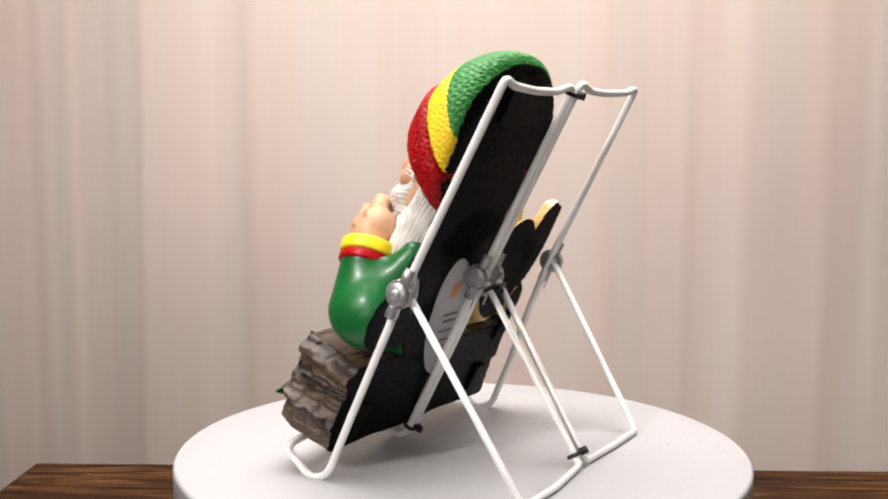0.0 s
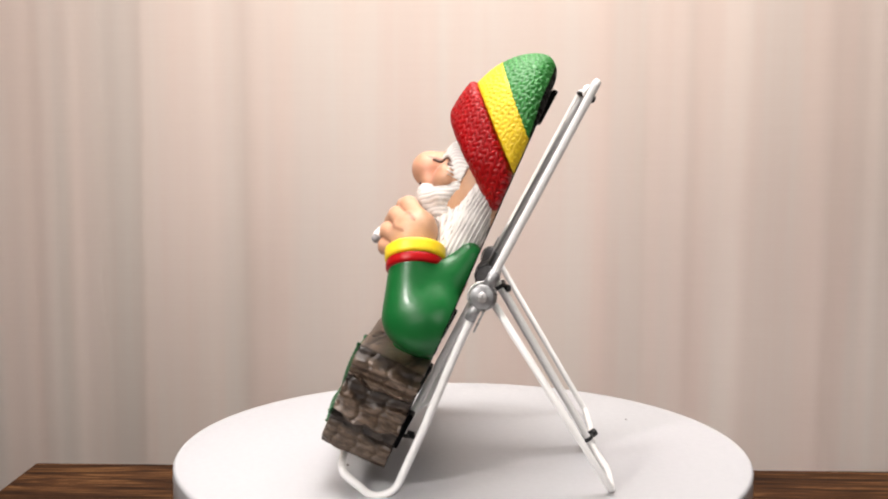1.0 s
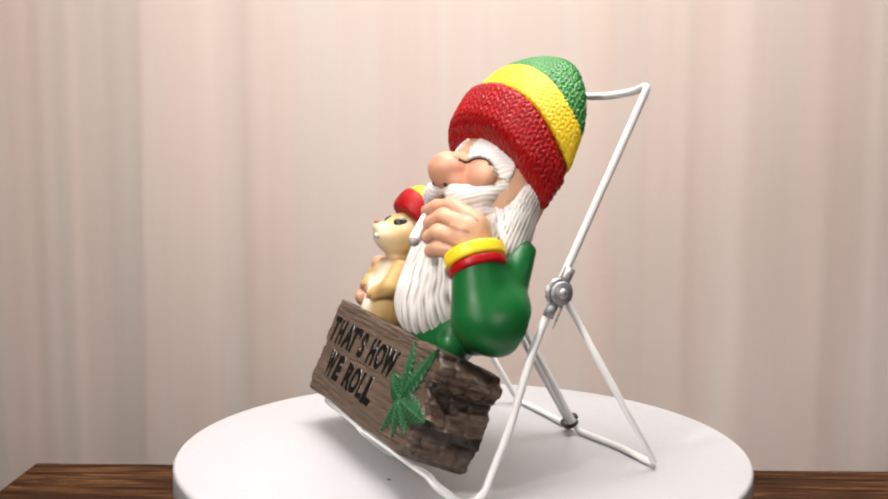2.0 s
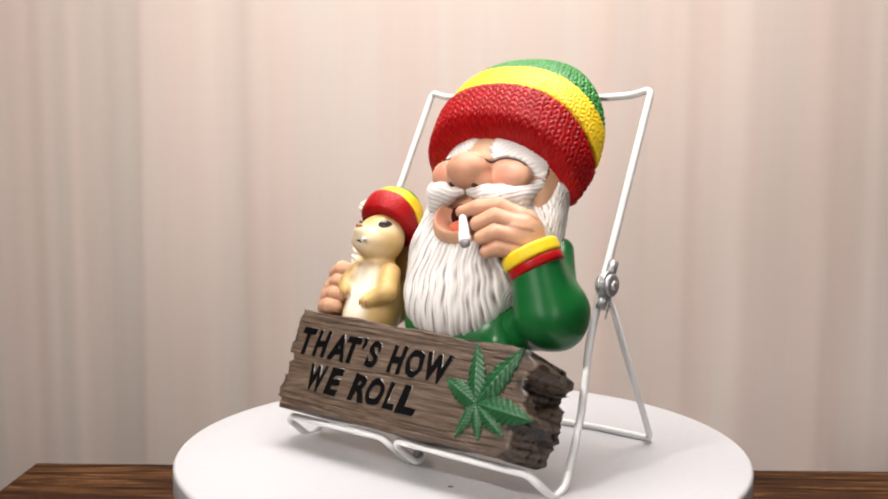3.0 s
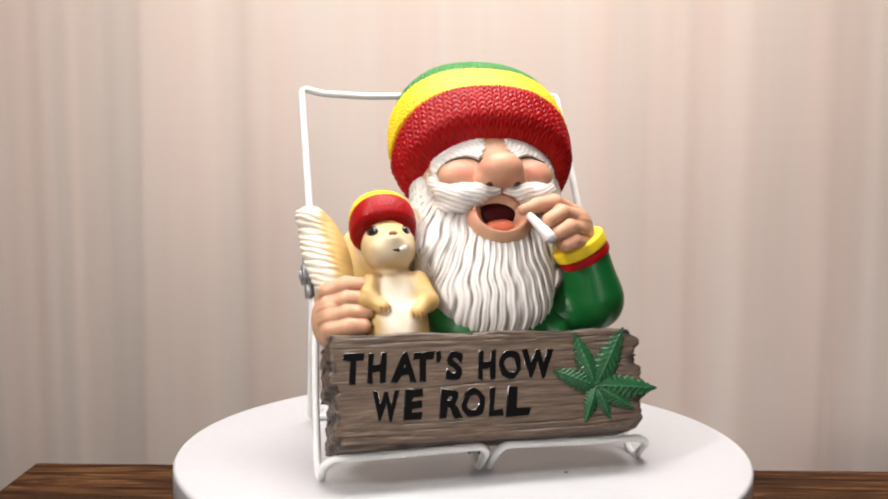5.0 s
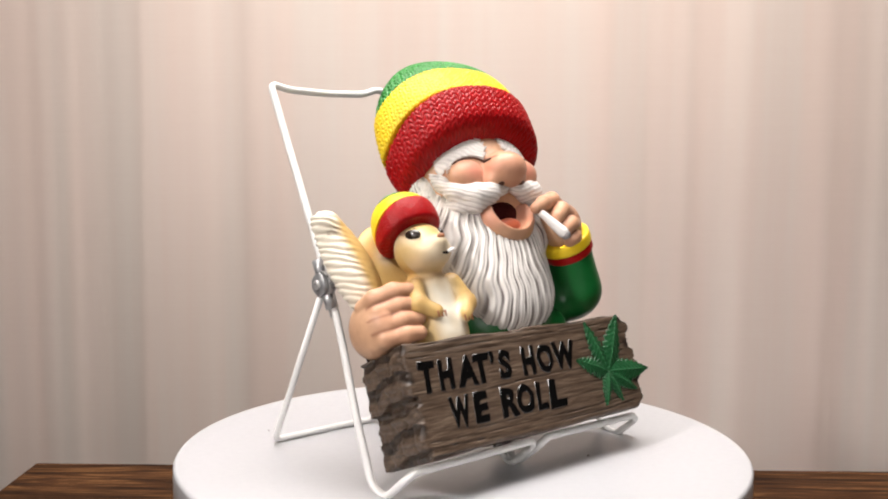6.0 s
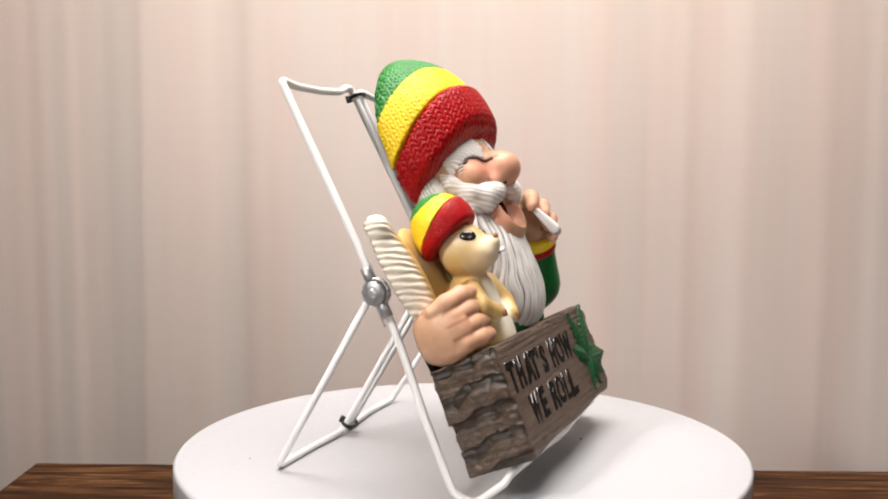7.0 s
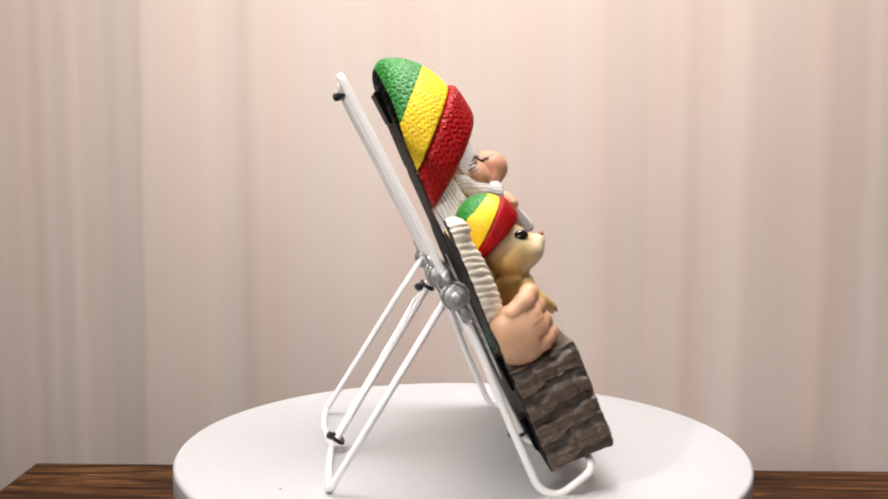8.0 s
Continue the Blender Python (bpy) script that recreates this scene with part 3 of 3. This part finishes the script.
class Hat:
    """A knitted cap of three bands; the bands meet in tilted planes v = a + b n + c u."""

    def __init__(self, centre, radii, rims, power, scale):
        self.c, self.r, self.rims, self.p, self.k = centre, radii, rims, power, scale

    def dome(self, g, grow):
        q = [np.abs((a - b) / (s + k * self.k)) for a, b, s, k in zip(g, self.c, self.r, grow)]
        q[0] = q[0] / (1 - 0.0042 / self.k * np.clip(self.c[1] - 11 * self.k - g[1], 0, 40 * self.k))
        return ((q[0] ** self.p + q[1] ** self.p + q[2] ** self.p) ** (1 / self.p) - 1) * min(self.r)

    def stitch(self, u, v, n, band):
        around = np.arctan2(u - self.c[0], n - self.c[2] + 0.45 * self.r[2]) * self.r[0] * 0.95
        along = (v - (0.32, 0.81, 0.80)[band] * n) * 0.85
        return knit(around + 0.25 * np.sin(along), along + 0.3 * np.sin(around * 0.7), (3.7, 3.1, 3.8)[band] * self.k, (2.5, 2.3, 3.0)[band] * self.k)

    def field(self, band):
        def f(g):
            u, v, n = g
            lo = self.rims[band]
            d = self.dome(g, ((1.0, 2.0, 2.4), (1.3, 0.6, -0.6), (0.6, 0.6, -0.8))[band])
            d = meet(d, back_plane(g), (7.0 + 6.0 * np.clip((v - self.c[1] - 14 * self.k) / (24 * self.k), 0, 1)) * self.k)
            d = meet(d, (lo[0] + lo[1] * n + lo[2] * (u - self.c[0])) - v, (5.0, 1.0, 1.0)[band] * self.k)
            if band < 2:
                hi = self.rims[band + 1]
                d = meet(d, v - (hi[0] + hi[1] * n + hi[2] * (u - self.c[0])) - (0.3, 0.8)[band], (7.0, 0.8)[band] * self.k)
            d = d - (0.95 * self.stitch(u, v, n, band) - 0.5) * self.k ** 0.5 * (0.95, 0.8, 1.0)[band]
            return meet(d, back_plane(g), 0.3)
        return f

    # darker colour towards the gaps between the stitches
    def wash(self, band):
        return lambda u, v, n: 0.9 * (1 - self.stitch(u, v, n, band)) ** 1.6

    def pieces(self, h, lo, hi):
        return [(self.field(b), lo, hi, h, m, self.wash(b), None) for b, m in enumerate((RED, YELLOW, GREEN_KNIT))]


def strands(u, v, n, centre, count, wave=1.0):
    """Locks of hair that fan out from a centre: 0 in the grooves to 1 on the lock."""
    a = np.arctan2(u - centre[0], centre[1] - v)
    r = np.hypot(u - centre[0], centre[1] - v)
    a = a + wave * (0.05 * np.sin(r * 0.16 + a * 5) + 0.025 * np.sin(r * 0.37 + a * 11))
    a = a + 0.02 * np.sin(a * 9 + 0.7) + 0.012 * np.sin(a * 23 + r * 0.02)
    cheek = 0.030 * n + 0.0016 * v + 0.012 * np.sin(v * 0.13 + n * 0.3)
    side = np.clip((np.abs(u - centre[0]) - 24) / 6, 0, 1) * np.clip((31 - n) / 7, 0, 1)
    first = np.sin(a * count + 0.6 * np.sin(a * 3.0)) ** 2 * (1 - side) + np.sin(cheek * count) ** 2 * side
    second = np.sin(a * count * 2.17 + 1.0 + 0.5 * np.sin(r * 0.11 + 7 * a)) ** 2 * (1 - side) + np.sin(cheek * count * 2.17 + 1.0) ** 2 * side
    return first, second


def gnome():
    hat = Hat((16, 168, 14), (49.6, 50.5, 38.5), ((129.2, 0.715, 0), (149.5, 0.81, 0), (166.2, 0.875, -0.06)), 2.35, 1.0)
    pieces = hat.pieces(0.55, (-42, 128, 5), (74, 224, 62))

    def skin(g):
        f = join(ball(g, (18, 140, 20), (37, 32, 25)), ball(g, (16, 151, 19), (37, 26, 28)), 6)
        f = join(f, ball(g, (15.5, 140.5, 49.4), (12.0, 9.7, 11.0)), 3)
        f = join(f, limb(g, (16, 160, 37.5), (15.5, 146, 44), 3.0, 4.4), 7)
        f = join(f, ball(g, (6.3, 136, 46.5), (4.8, 4.6, 5.5)), 2.5)
        f = join(f, ball(g, (24.7, 136, 46.5), (4.8, 4.6, 5.5)), 2.5)
        for c in ((-3.5, 142), (35, 142)):
            f = join(f, ball(g, (c[0], c[1], 40.0), (11.5, 8.8, 7.5)), 0.6)
        return meet(f, back_plane(g), 0.3)

    def skin_paint(u, v, n):
        p = 0.40 * np.exp(-(((u - 15.5) / 11) ** 2 + ((v - 138) / 9) ** 2))
        for c in (-3.5, 35):
            p = p + 0.9 * np.exp(-(((u - c) / 9) ** 2 + ((v - 142) / 7) ** 2))
        return p

    def lid_wash(u, v, n):
        w = 0
        for c in (-3.5, 35):
            r = np.hypot((u - c) / 12.0, (v - 143.5) / 10.0)
            w = w + np.exp(-((r - 0.97) / 0.085) ** 2) * (v > 146)
        return w
    pieces.append((skin, (-24, 105, 5), (64, 172, 66), 0.7, SKIN, lid_wash, skin_paint))

    def beard(g):
        u, v, n = g
        f = ball(g, (11, 102, 18), (37.5, 41, 27))
        f = join(f, ball(g, (12, 80, 26), (29, 22, 16)), 8)
        f = join(f, limb(g, (-18.5, 144, 21), (-17, 108, 19), 8.0, 13.5), 6)
        f = join(f, limb(g, (49.5, 144, 21), (47, 112, 19), 8.0, 13.5), 6)
        f = join(f, limb(g, (41, 130, 29), (39, 110, 31), 8, 9), 5)
        f = join(f, limb(g, (-10, 130, 29), (-12, 110, 29), 8, 9), 5)
        a, b = strands(u, v, n, (14, 178), 56, 0.2)
        side = np.clip((u - 38) / 8, 0, 1) + np.clip((-14 - u) / 8, 0, 1)
        f = f + 0.75 * (1 - a) * (1 - 0.5 * side) + 0.6 * (1 - b)
        f = meet(f, -ball(g, (14, 119, 50), (16.5, 15, 18)), 3)
        return meet(f, back_plane(g), 0.3)

    def beard_wash(u, v, n):
        a, b = strands(u, v, n, (14, 178), 56, 0.2)
        return (0.85 * np.clip(1 - a * 3.4, 0, 1) + 0.65 * np.clip(1 - b * 3.2, 0, 1)) * np.clip(0.6 + 0.3 * np.sin(v * 0.21 + u * 0.6) + 0.3 * np.sin(v * 0.37 - u * 0.9 + 1.0), 0.08, 1)
    pieces.append((beard, (-36, 54, 3), (66, 156, 50), 0.5, WHITE_HAIR, beard_wash, None))

    def tuft_grooves(u, v, n):
        d = np.abs(u - 15.5)
        w = v + 0.16 * d - 0.0125 * d * d + 0.35 * n + 0.45 * np.sin(d * 0.42 + n * 0.11)
        return np.sin(w * 1.35 + 0.6 * np.sin(d * 0.23)) ** 2, np.sin(w * 2.7 + 0.8 * np.sin(d * 0.35 + 1)) ** 2

    def moustache(g):
        g = (15.5 - np.abs(g[0] - 15.5), g[1], g[2])
        f = limbs(g, [(12.6, 130.8, 47.0, 2.8), (4, 130.2, 46.0, 4.8), (-4.5, 129.8, 42.8, 6.2), (-11.5, 134.0, 37.5, 5.4), (-15.2, 142, 32, 3.8), (-16.5, 150, 28, 2.4)], 3)
        f = join(f, limbs(g, [(3, 127.5, 44.5, 3.6), (-5, 125.2, 41.0, 4.4), (-12, 126.5, 35.5, 3.6), (-17, 131, 29, 2.4)], 2), 2.5)
        a, b = tuft_grooves(*g)
        return f + 0.32 * (1 - a) + 0.26 * (1 - b)

    def moustache_wash(u, v, n):
        a, b = tuft_grooves(u, v, n)
        return 0.42 * np.clip(1 - 3.0 * a, 0, 1) + 0.25 * np.clip(1 - 3.0 * b, 0, 1)
    pieces.append((moustache, (-30, 113, 18), (62, 156, 58), 0.5, WHITE_HAIR, moustache_wash, None))

    def lid_radius(u, v):
        return np.hypot((np.abs(u - 15.75) - 19.25) / 11.0, (v - 142) / 8.6)

    def brow_grooves(u, v, n):
        d = np.abs(u - 15.75)
        return np.sin((d * 0.75 - v) * 1.15 + 0.9 * np.sin(v * 0.7 + d * 0.3)) ** 2

    def brows(g):
        u, v, n = g
        d = np.abs(u - 15.75)
        ragged = 0.7 * np.sin(v * 2.1 + d) + 0.4 * np.sin(v * 4.3 - u)
        inner = 0.85 * (np.maximum(5.6, 5.0 + 0.63 * (155.5 - v)) + ragged - d)
        f = meet(skin(g) - 1.25, inner, 1.6)
        f = meet(f, (1.06 - lid_radius(u, v)) * 9.0, 0.8)
        f = meet(f, 144.0 - v, 1.0)
        return meet(f, 33 - n, 1.0) + 0.4 * (1 - brow_grooves(*g))

    def lid_line(g):
        u, v, n = g
        f = meet(skin(g) - 0.7, np.abs(lid_radius(u, v) - 1.02) * 9.0 - 0.46, 0.3)
        return meet(meet(f, 145.0 - v, 0.3), np.abs(u - 15.75) - 27.0, 0.4)
    pieces.append((lambda g: np.minimum(ball(g, (8.3, 132.6, 50.3), (2.0, 1.2, 2.0)), ball(g, (22.7, 132.6, 50.3), (2.0, 1.2, 2.0))), (4, 129, 46), (27, 136, 55), 0.4, DARK_LINE, None, None))
    pieces.append((lid_line, (-18, 142, 34), (50, 156, 52), 0.4, DARK_LINE, None, None))
    pieces.append((brows, (-22, 142, 31), (54, 170, 56), 0.5, WHITE_HAIR, lambda u, v, n: 0.22 * np.clip(1 - 2.2 * brow_grooves(u, v, n), 0, 1), None))

    def lips(g):
        u, v, n = g
        ring = ball(g, (14, 116.5, 41.0), (17.0, 14.0, 9.5))
        hollow = ball(g, (14, 119.5, 49), (13.4, 11.5, 12.5))
        return meet(meet(ring, -hollow, 1.0), v - 124, 2.0)
    pieces.append((lips, (-8, 98, 30), (36, 132, 56), 0.6, SKIN, None, lambda u, v, n: 0.08 + 0.45 * np.clip((v - 108) / 6, 0, 1)))
    # red ball in place of the mouth's hollow, its shade put into the colour
    pieces.append((lambda g: ball(g, (14, 122, 37.2), (11.0, 8.5, 5.5)), (-3, 108, 28), (31, 134, 50), 0.7, DARK_RED, None, None))
    pieces.append((lambda g: ball(g, (14.5, 113.2, 38.6), (8.6, 4.6, 5.2)), (2, 104, 30), (26, 121, 50), 0.6, LIP, None, None))

    def torso(g):
        f = ball(g, (12, 74, 14), (35, 28, 19))
        f = join(f, ball(g, (43, 63, 19), (7.0, 8, 8)), 6)
        return meet(f, back_plane(g), 0.3)
    pieces.append((torso, (-30, 50, 2), (62, 106, 40), 0.9, GREEN, None, None))

    def sleeve(g):
        f = limb(g, (60.5, 99, 32.5), (66, 80, 23), 12.6, 14.6)
        f = meet(f, -0.5 * (g[0] - 60.5) + 0.75 * (g[1] - 99) + 0.44 * (g[2] - 32.5), 1.0)
        f = join(f, limb(g, (66, 82, 18), (57, 116, 13), 13.0, 6.5), 9.0)
        f = join(f, ball(g, (69.5, 82.5, 14), (13.0, 16.0, 14.0)), 5)
        f = join(f, ball(g, (66, 75.5, 18), (13.5, 9.5, 13)), 6)
        f = join(f, limb(g, (62, 82, 13), (47, 74, 12), 14, 11), 5)
        f = join(f, limb(g, (60, 77, 14), (48, 72, 14), 11, 9), 5)
        return meet(f, back_plane(g), 0.3)
    pieces.append((sleeve, (32, 50, 3), (86, 128, 52), 0.75, GREEN, None, None))

    axis = np.array((-0.5, 0.75, 0.44)) / np.linalg.norm((-0.5, 0.75, 0.44))

    def ring(lo, hi, radius):
        def f(g):
            rel = [a - b for a, b in zip(g, (60.5, 99, 32.5))]
            t = sum(a * b for a, b in zip(rel, axis))
            r = np.sqrt(np.maximum(sum(a * a for a in rel) - t * t, 0))
            return meet(meet(r - radius, np.abs(t - (lo + hi) / 2) - (hi - lo) / 2, 1.6), back_plane(g), 0.3)
        return f
    pieces.append((ring(-1.5, 3.6, 14.0), (40, 80, 15), (82, 124, 56), 0.7, RED, None, None))
    pieces.append((ring(3.4, 10.2, 14.6), (36, 82, 15), (82, 128, 60), 0.7, YELLOW, None, None))

    fingers_right = ([(53, 119, 42, 5.5), (41, 122, 50.5, 4.2), (31, 119.5, 53, 3.7), (23, 116.5, 54, 3.0)], [(55, 114.5, 45.5, 5.2), (43, 115, 53, 4.3), (35.5, 110.5, 54.5, 3.8)],
                     [(56, 108.5, 45, 5.0), (46, 107, 53, 4.2), (39.5, 104, 53.5, 3.6)], [(56, 103, 43, 4.6), (48, 100.5, 50.5, 3.9), (43, 98, 51, 3.3)])
    fingers_left = []
    for k in range(4):
        v = 88.0 - 7.1 * k
        e = (0, 2.0, 0.5, -1.5)[k]
        fingers_left.append([(-76, v - 3.0 + k, 19, 4.3), (-74, v - 1.5 + 0.5 * k, 26, 4.4), (-66, v - 0.3, 31, 4.2), (-57.5 + e, v - 0.8, 32.5, 3.6)])

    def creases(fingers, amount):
        """Browner skin where two neighbouring fingers lie closest."""
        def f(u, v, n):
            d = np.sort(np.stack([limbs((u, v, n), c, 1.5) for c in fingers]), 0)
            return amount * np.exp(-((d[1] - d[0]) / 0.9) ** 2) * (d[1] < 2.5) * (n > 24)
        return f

    def hand_right(g):
        f = ball(g, (51.5, 112, 41), (11.0, 12.5, 10.5))
        f = join(f, limb(g, (57, 104, 36), (52, 111, 41), 10, 10), 4)
        for chain in fingers_right:
            f = join(f, limbs(g, chain, 1.5), 0.6)
        return f
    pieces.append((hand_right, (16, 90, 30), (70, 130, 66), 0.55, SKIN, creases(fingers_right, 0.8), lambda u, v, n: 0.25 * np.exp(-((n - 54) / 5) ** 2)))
    pieces.append((lambda g: limb(g, (25.5, 113, 54.5), (33.0, 101, 57), 1.9, 3.0), (18, 92, 46), (42, 119, 64), 0.55, PAPER_WHITE, None, None))
    pieces.append((lambda g: ball(g, (34.0, 99.3, 57.3), (2.6, 2.6, 2.6)), (28, 91, 51), (42, 105, 64), 0.5, ASH, None, None))

    def hand_left(g):
        f = ball(g, (-72.5, 74.5, 17), (9.5, 14.5, 15))
        for chain in fingers_left:
            f = join(f, limbs(g, chain, 2.0), 0.6)
        return meet(f, back_plane(g), 0.3)
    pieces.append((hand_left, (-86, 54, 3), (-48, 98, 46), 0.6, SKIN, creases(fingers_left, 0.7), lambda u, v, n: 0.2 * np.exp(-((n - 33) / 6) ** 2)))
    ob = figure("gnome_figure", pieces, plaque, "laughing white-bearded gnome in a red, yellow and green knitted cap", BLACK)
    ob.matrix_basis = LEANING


gnome()


def squirrel():
    hat = Hat((-44.5, 119.5, 29.5), (16.4, 18.0, 15.0), ((102.5, 0.38, 0), (100.8, 0.75, 0), (122.0, 0.36, 0)), 2.2, 0.42)
    pieces = hat.pieces(0.42, (-64, 106, 10), (-25, 141, 50))

    def fur(g):
        f = ball(g, (-41, 68, 24), (16.0, 22, 14.5))
        f = join(f, ball(g, (-46, 96, 10), (24, 34, 7.5)), 2)
        f = join(f, ball(g, (-42, 87, 28), (11.5, 12, 10.5)), 6)
        f = join(f, ball(g, (-43.5, 106, 34), (13.6, 13.5, 12.5)), 3)
        f = join(f, ball(g, (-44, 101.5, 42.5), (9.5, 6.6, 7.5)), 4)
        f = join(f, ball(g, (-44.2, 104, 48), (4.2, 3.2, 4.4)), 3)
        f = join(f, limbs(g, [(-53, 88, 32, 5.0), (-56, 79, 34, 4.6), (-50, 73.5, 38, 3.6)], 2), 1.5)
        f = join(f, limbs(g, [(-30, 88, 32, 5.5), (-26.5, 77, 34, 5.2), (-33.5, 70, 38, 3.8)], 2), 1.5)
        return meet(f, back_plane(g), 0.3)

    def pale(u, v, n):
        belly = np.exp(-(((u + 42) / 8.5) ** 4 + ((v - 74) / 17) ** 4)) * np.clip((n - 29) / 5, 0, 1) * np.clip((40 - n) / 2, 0, 1)
        cheek = np.exp(-(((u + 44) / 11) ** 4 + ((v - 101) / 7) ** 4)) * (n > 34) * 0.5
        eyes = 0.5 * np.exp(-((np.abs(u + 43.6) - 9) / 4) ** 2 - ((v - 111) / 5) ** 2)
        return np.maximum(np.maximum(belly, cheek), eyes)

    # browner fur in a band under the chin and down the body's sides
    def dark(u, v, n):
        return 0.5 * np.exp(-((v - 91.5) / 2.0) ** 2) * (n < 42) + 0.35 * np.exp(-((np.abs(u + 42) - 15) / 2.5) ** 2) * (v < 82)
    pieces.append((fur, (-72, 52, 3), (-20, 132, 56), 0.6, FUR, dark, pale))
    def claws(g):
        f = None
        for c in (-51.5, -49.3, -47.1, -36.0, -33.8, -31.6):
            v = 72.6 if c < -40 else 69.0
            x = limb(g, (c, v, 40.9), (c + 0.3, v - 2.6, 40.4), 0.55, 0.4)
            f = x if f is None else np.minimum(f, x)
        return f
    pieces.append((claws, (-54, 63, 37), (-29, 76, 44), 0.35, NOSE_BROWN, None, None))
    pieces.append((lambda g: ball(g, (-44.2, 106.2, 51.3), (2.2, 1.5, 1.5)), (-48, 103, 48), (-40, 110, 55), 0.35, NOSE_BROWN, None, None))
    for c, e in ((-52.4, -1), (-35.6, 1)):
        def eye(g, c=c, e=e):
            return ball((g[0] + e * 0.42 * (g[2] - 41.8), g[1] + 0.2 * (g[2] - 41.8), g[2]), (c, 111.3, 41.8), (2.1, 2.9, 3.5))
        pieces.append((eye, (c - 7, 104, 34), (c + 7, 119, 49), 0.35, EYE_BLACK, None, None))
    pieces.append((lambda g: limb(g, (-44.5, 99.0, 48.4), (-41.5, 98.7, 48.6), 1.0, 1.0), (-48, 95, 44), (-38, 103, 53), 0.35, EYE_BLACK, None, None))
    pieces.append((lambda g: limb(g, (-41.5, 98.8, 48.5), (-38.6, 99.4, 50.2), 0.9, 1.1), (-46, 94, 45), (-34, 104, 57), 0.4, PAPER_WHITE, None, None))

    def ridges(u, v, n):
        s = v + 0.28 * (u + 70) + 0.3 * n + 0.5 * np.sin(v * 0.41 + u * 0.35) + 0.3 * np.sin(v * 0.97 - u * 0.2)
        return np.sin(s * 0.92) ** 2

    def tail(g):
        u, v, n = g
        g = (u + 0.24 * (v - 113), v, n)
        f = ball(g, (-71.5, 108, 11), (13.0, 31, 8.5))
        f = meet(f, np.abs(v - 110) - 26, 3)
        f = join(f, limb(g, (-76, 131, 14), (-72, 133, 13), 6, 5), 4)
        f = f + 0.8 * (1 - ridges(u, v, n)) * np.clip((-68 - u - 0.24 * (v - 113)) / 6, 0.15, 1)
        return meet(f, back_plane(g), 0.3)
    pieces.append((tail, (-94, 78, 4), (-54, 142, 28), 0.6, FUR, lambda u, v, n: 0.35 * np.clip(1 - 2 * ridges(u, v, n), 0, 1) * np.clip((-62 - u) / 10, 0.2, 1), lambda u, v, n: np.clip((-70.5 - u - 0.24 * (v - 113)) / 5 + np.clip((v - 124) / 12, 0, 1), 0, 1)))
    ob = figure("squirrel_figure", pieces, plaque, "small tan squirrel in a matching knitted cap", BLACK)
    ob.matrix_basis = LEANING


squirrel()


def back_details():
    """A sticker on the plaque's back, and black blocks added for the dark bits at its edge."""
    def oval(bm, cu, cv, ru, rv, n, turn, steps=48):
        ring = []
        for k in range(steps):
            a = math.tau * k / steps
            x, y = ru * math.cos(a), rv * math.sin(a)
            u, v = cu + x * math.cos(turn) - y * math.sin(turn), cv + x * math.sin(turn) + y * math.cos(turn)
            ring.append(bm.verts.new(Vector((u, -(0.3 + 0.076 * v - n), v)) * 0.001))
        f = bm.faces.new(ring)
        bmesh.ops.solidify(bm, geom=[f], thickness=0.0002)
    bm = bmesh.new()
    oval(bm, 6, 76, 17, 37, 0.35, -0.30)
    sticker = part("sticker", bm, STICKER, plaque, "oval glossy pale grey paper sticker")
    sticker.matrix_basis = LEANING
    for u, v, du, dv, material in ((9, 93, 6, 9, INK_ORANGE), (4, 78, 14, 1.6, INK_GREY), (3, 74, 12, 1.4, INK_GREY), (2, 68, 15, 1.4, INK_GREY), (1, 62, 13, 1.4, INK_GREY), (0, 56, 10, 1.4, INK_GREY)):
        bm = bmesh.new()
        m = 0.3 + 0.076 * v
        box(bm, (u - du / 2) * 0.001, -(m - 0.5) * 0.001, (v - dv / 2) * 0.001, (u + du / 2) * 0.001, -(m - 0.8) * 0.001, (v + dv / 2) * 0.001)
        part("printed_bar", bm, material, sticker)
    # blocks added in place of dark bits of the black back
    for u, v, half, tall in ((12, 195, 22, 9), (-66, 60, 5, 9), (-58, 26, 5, 9), (60, 28, 5, 9)):
        bm = bmesh.new()
        m = 0.3 + 0.076 * v
        box(bm, (u - half) * 0.001, -(m + 0.5) * 0.001, (v - tall) * 0.001, (u + half) * 0.001, -(m - 2.4) * 0.001, (v + tall) * 0.001, 0.0008)
        part("rubber_pad", bm, BLACK, plaque, "black block added at the back").matrix_basis = LEANING


back_details()


# ---- the turntable's steady turn ----
def motions():
    rows = [(k * 0.25, pose(0, 0, 0, 0, 0, -120.18 + 27.1216 * k * 0.25)) for k in range(33)]
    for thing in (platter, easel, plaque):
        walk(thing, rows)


motions()
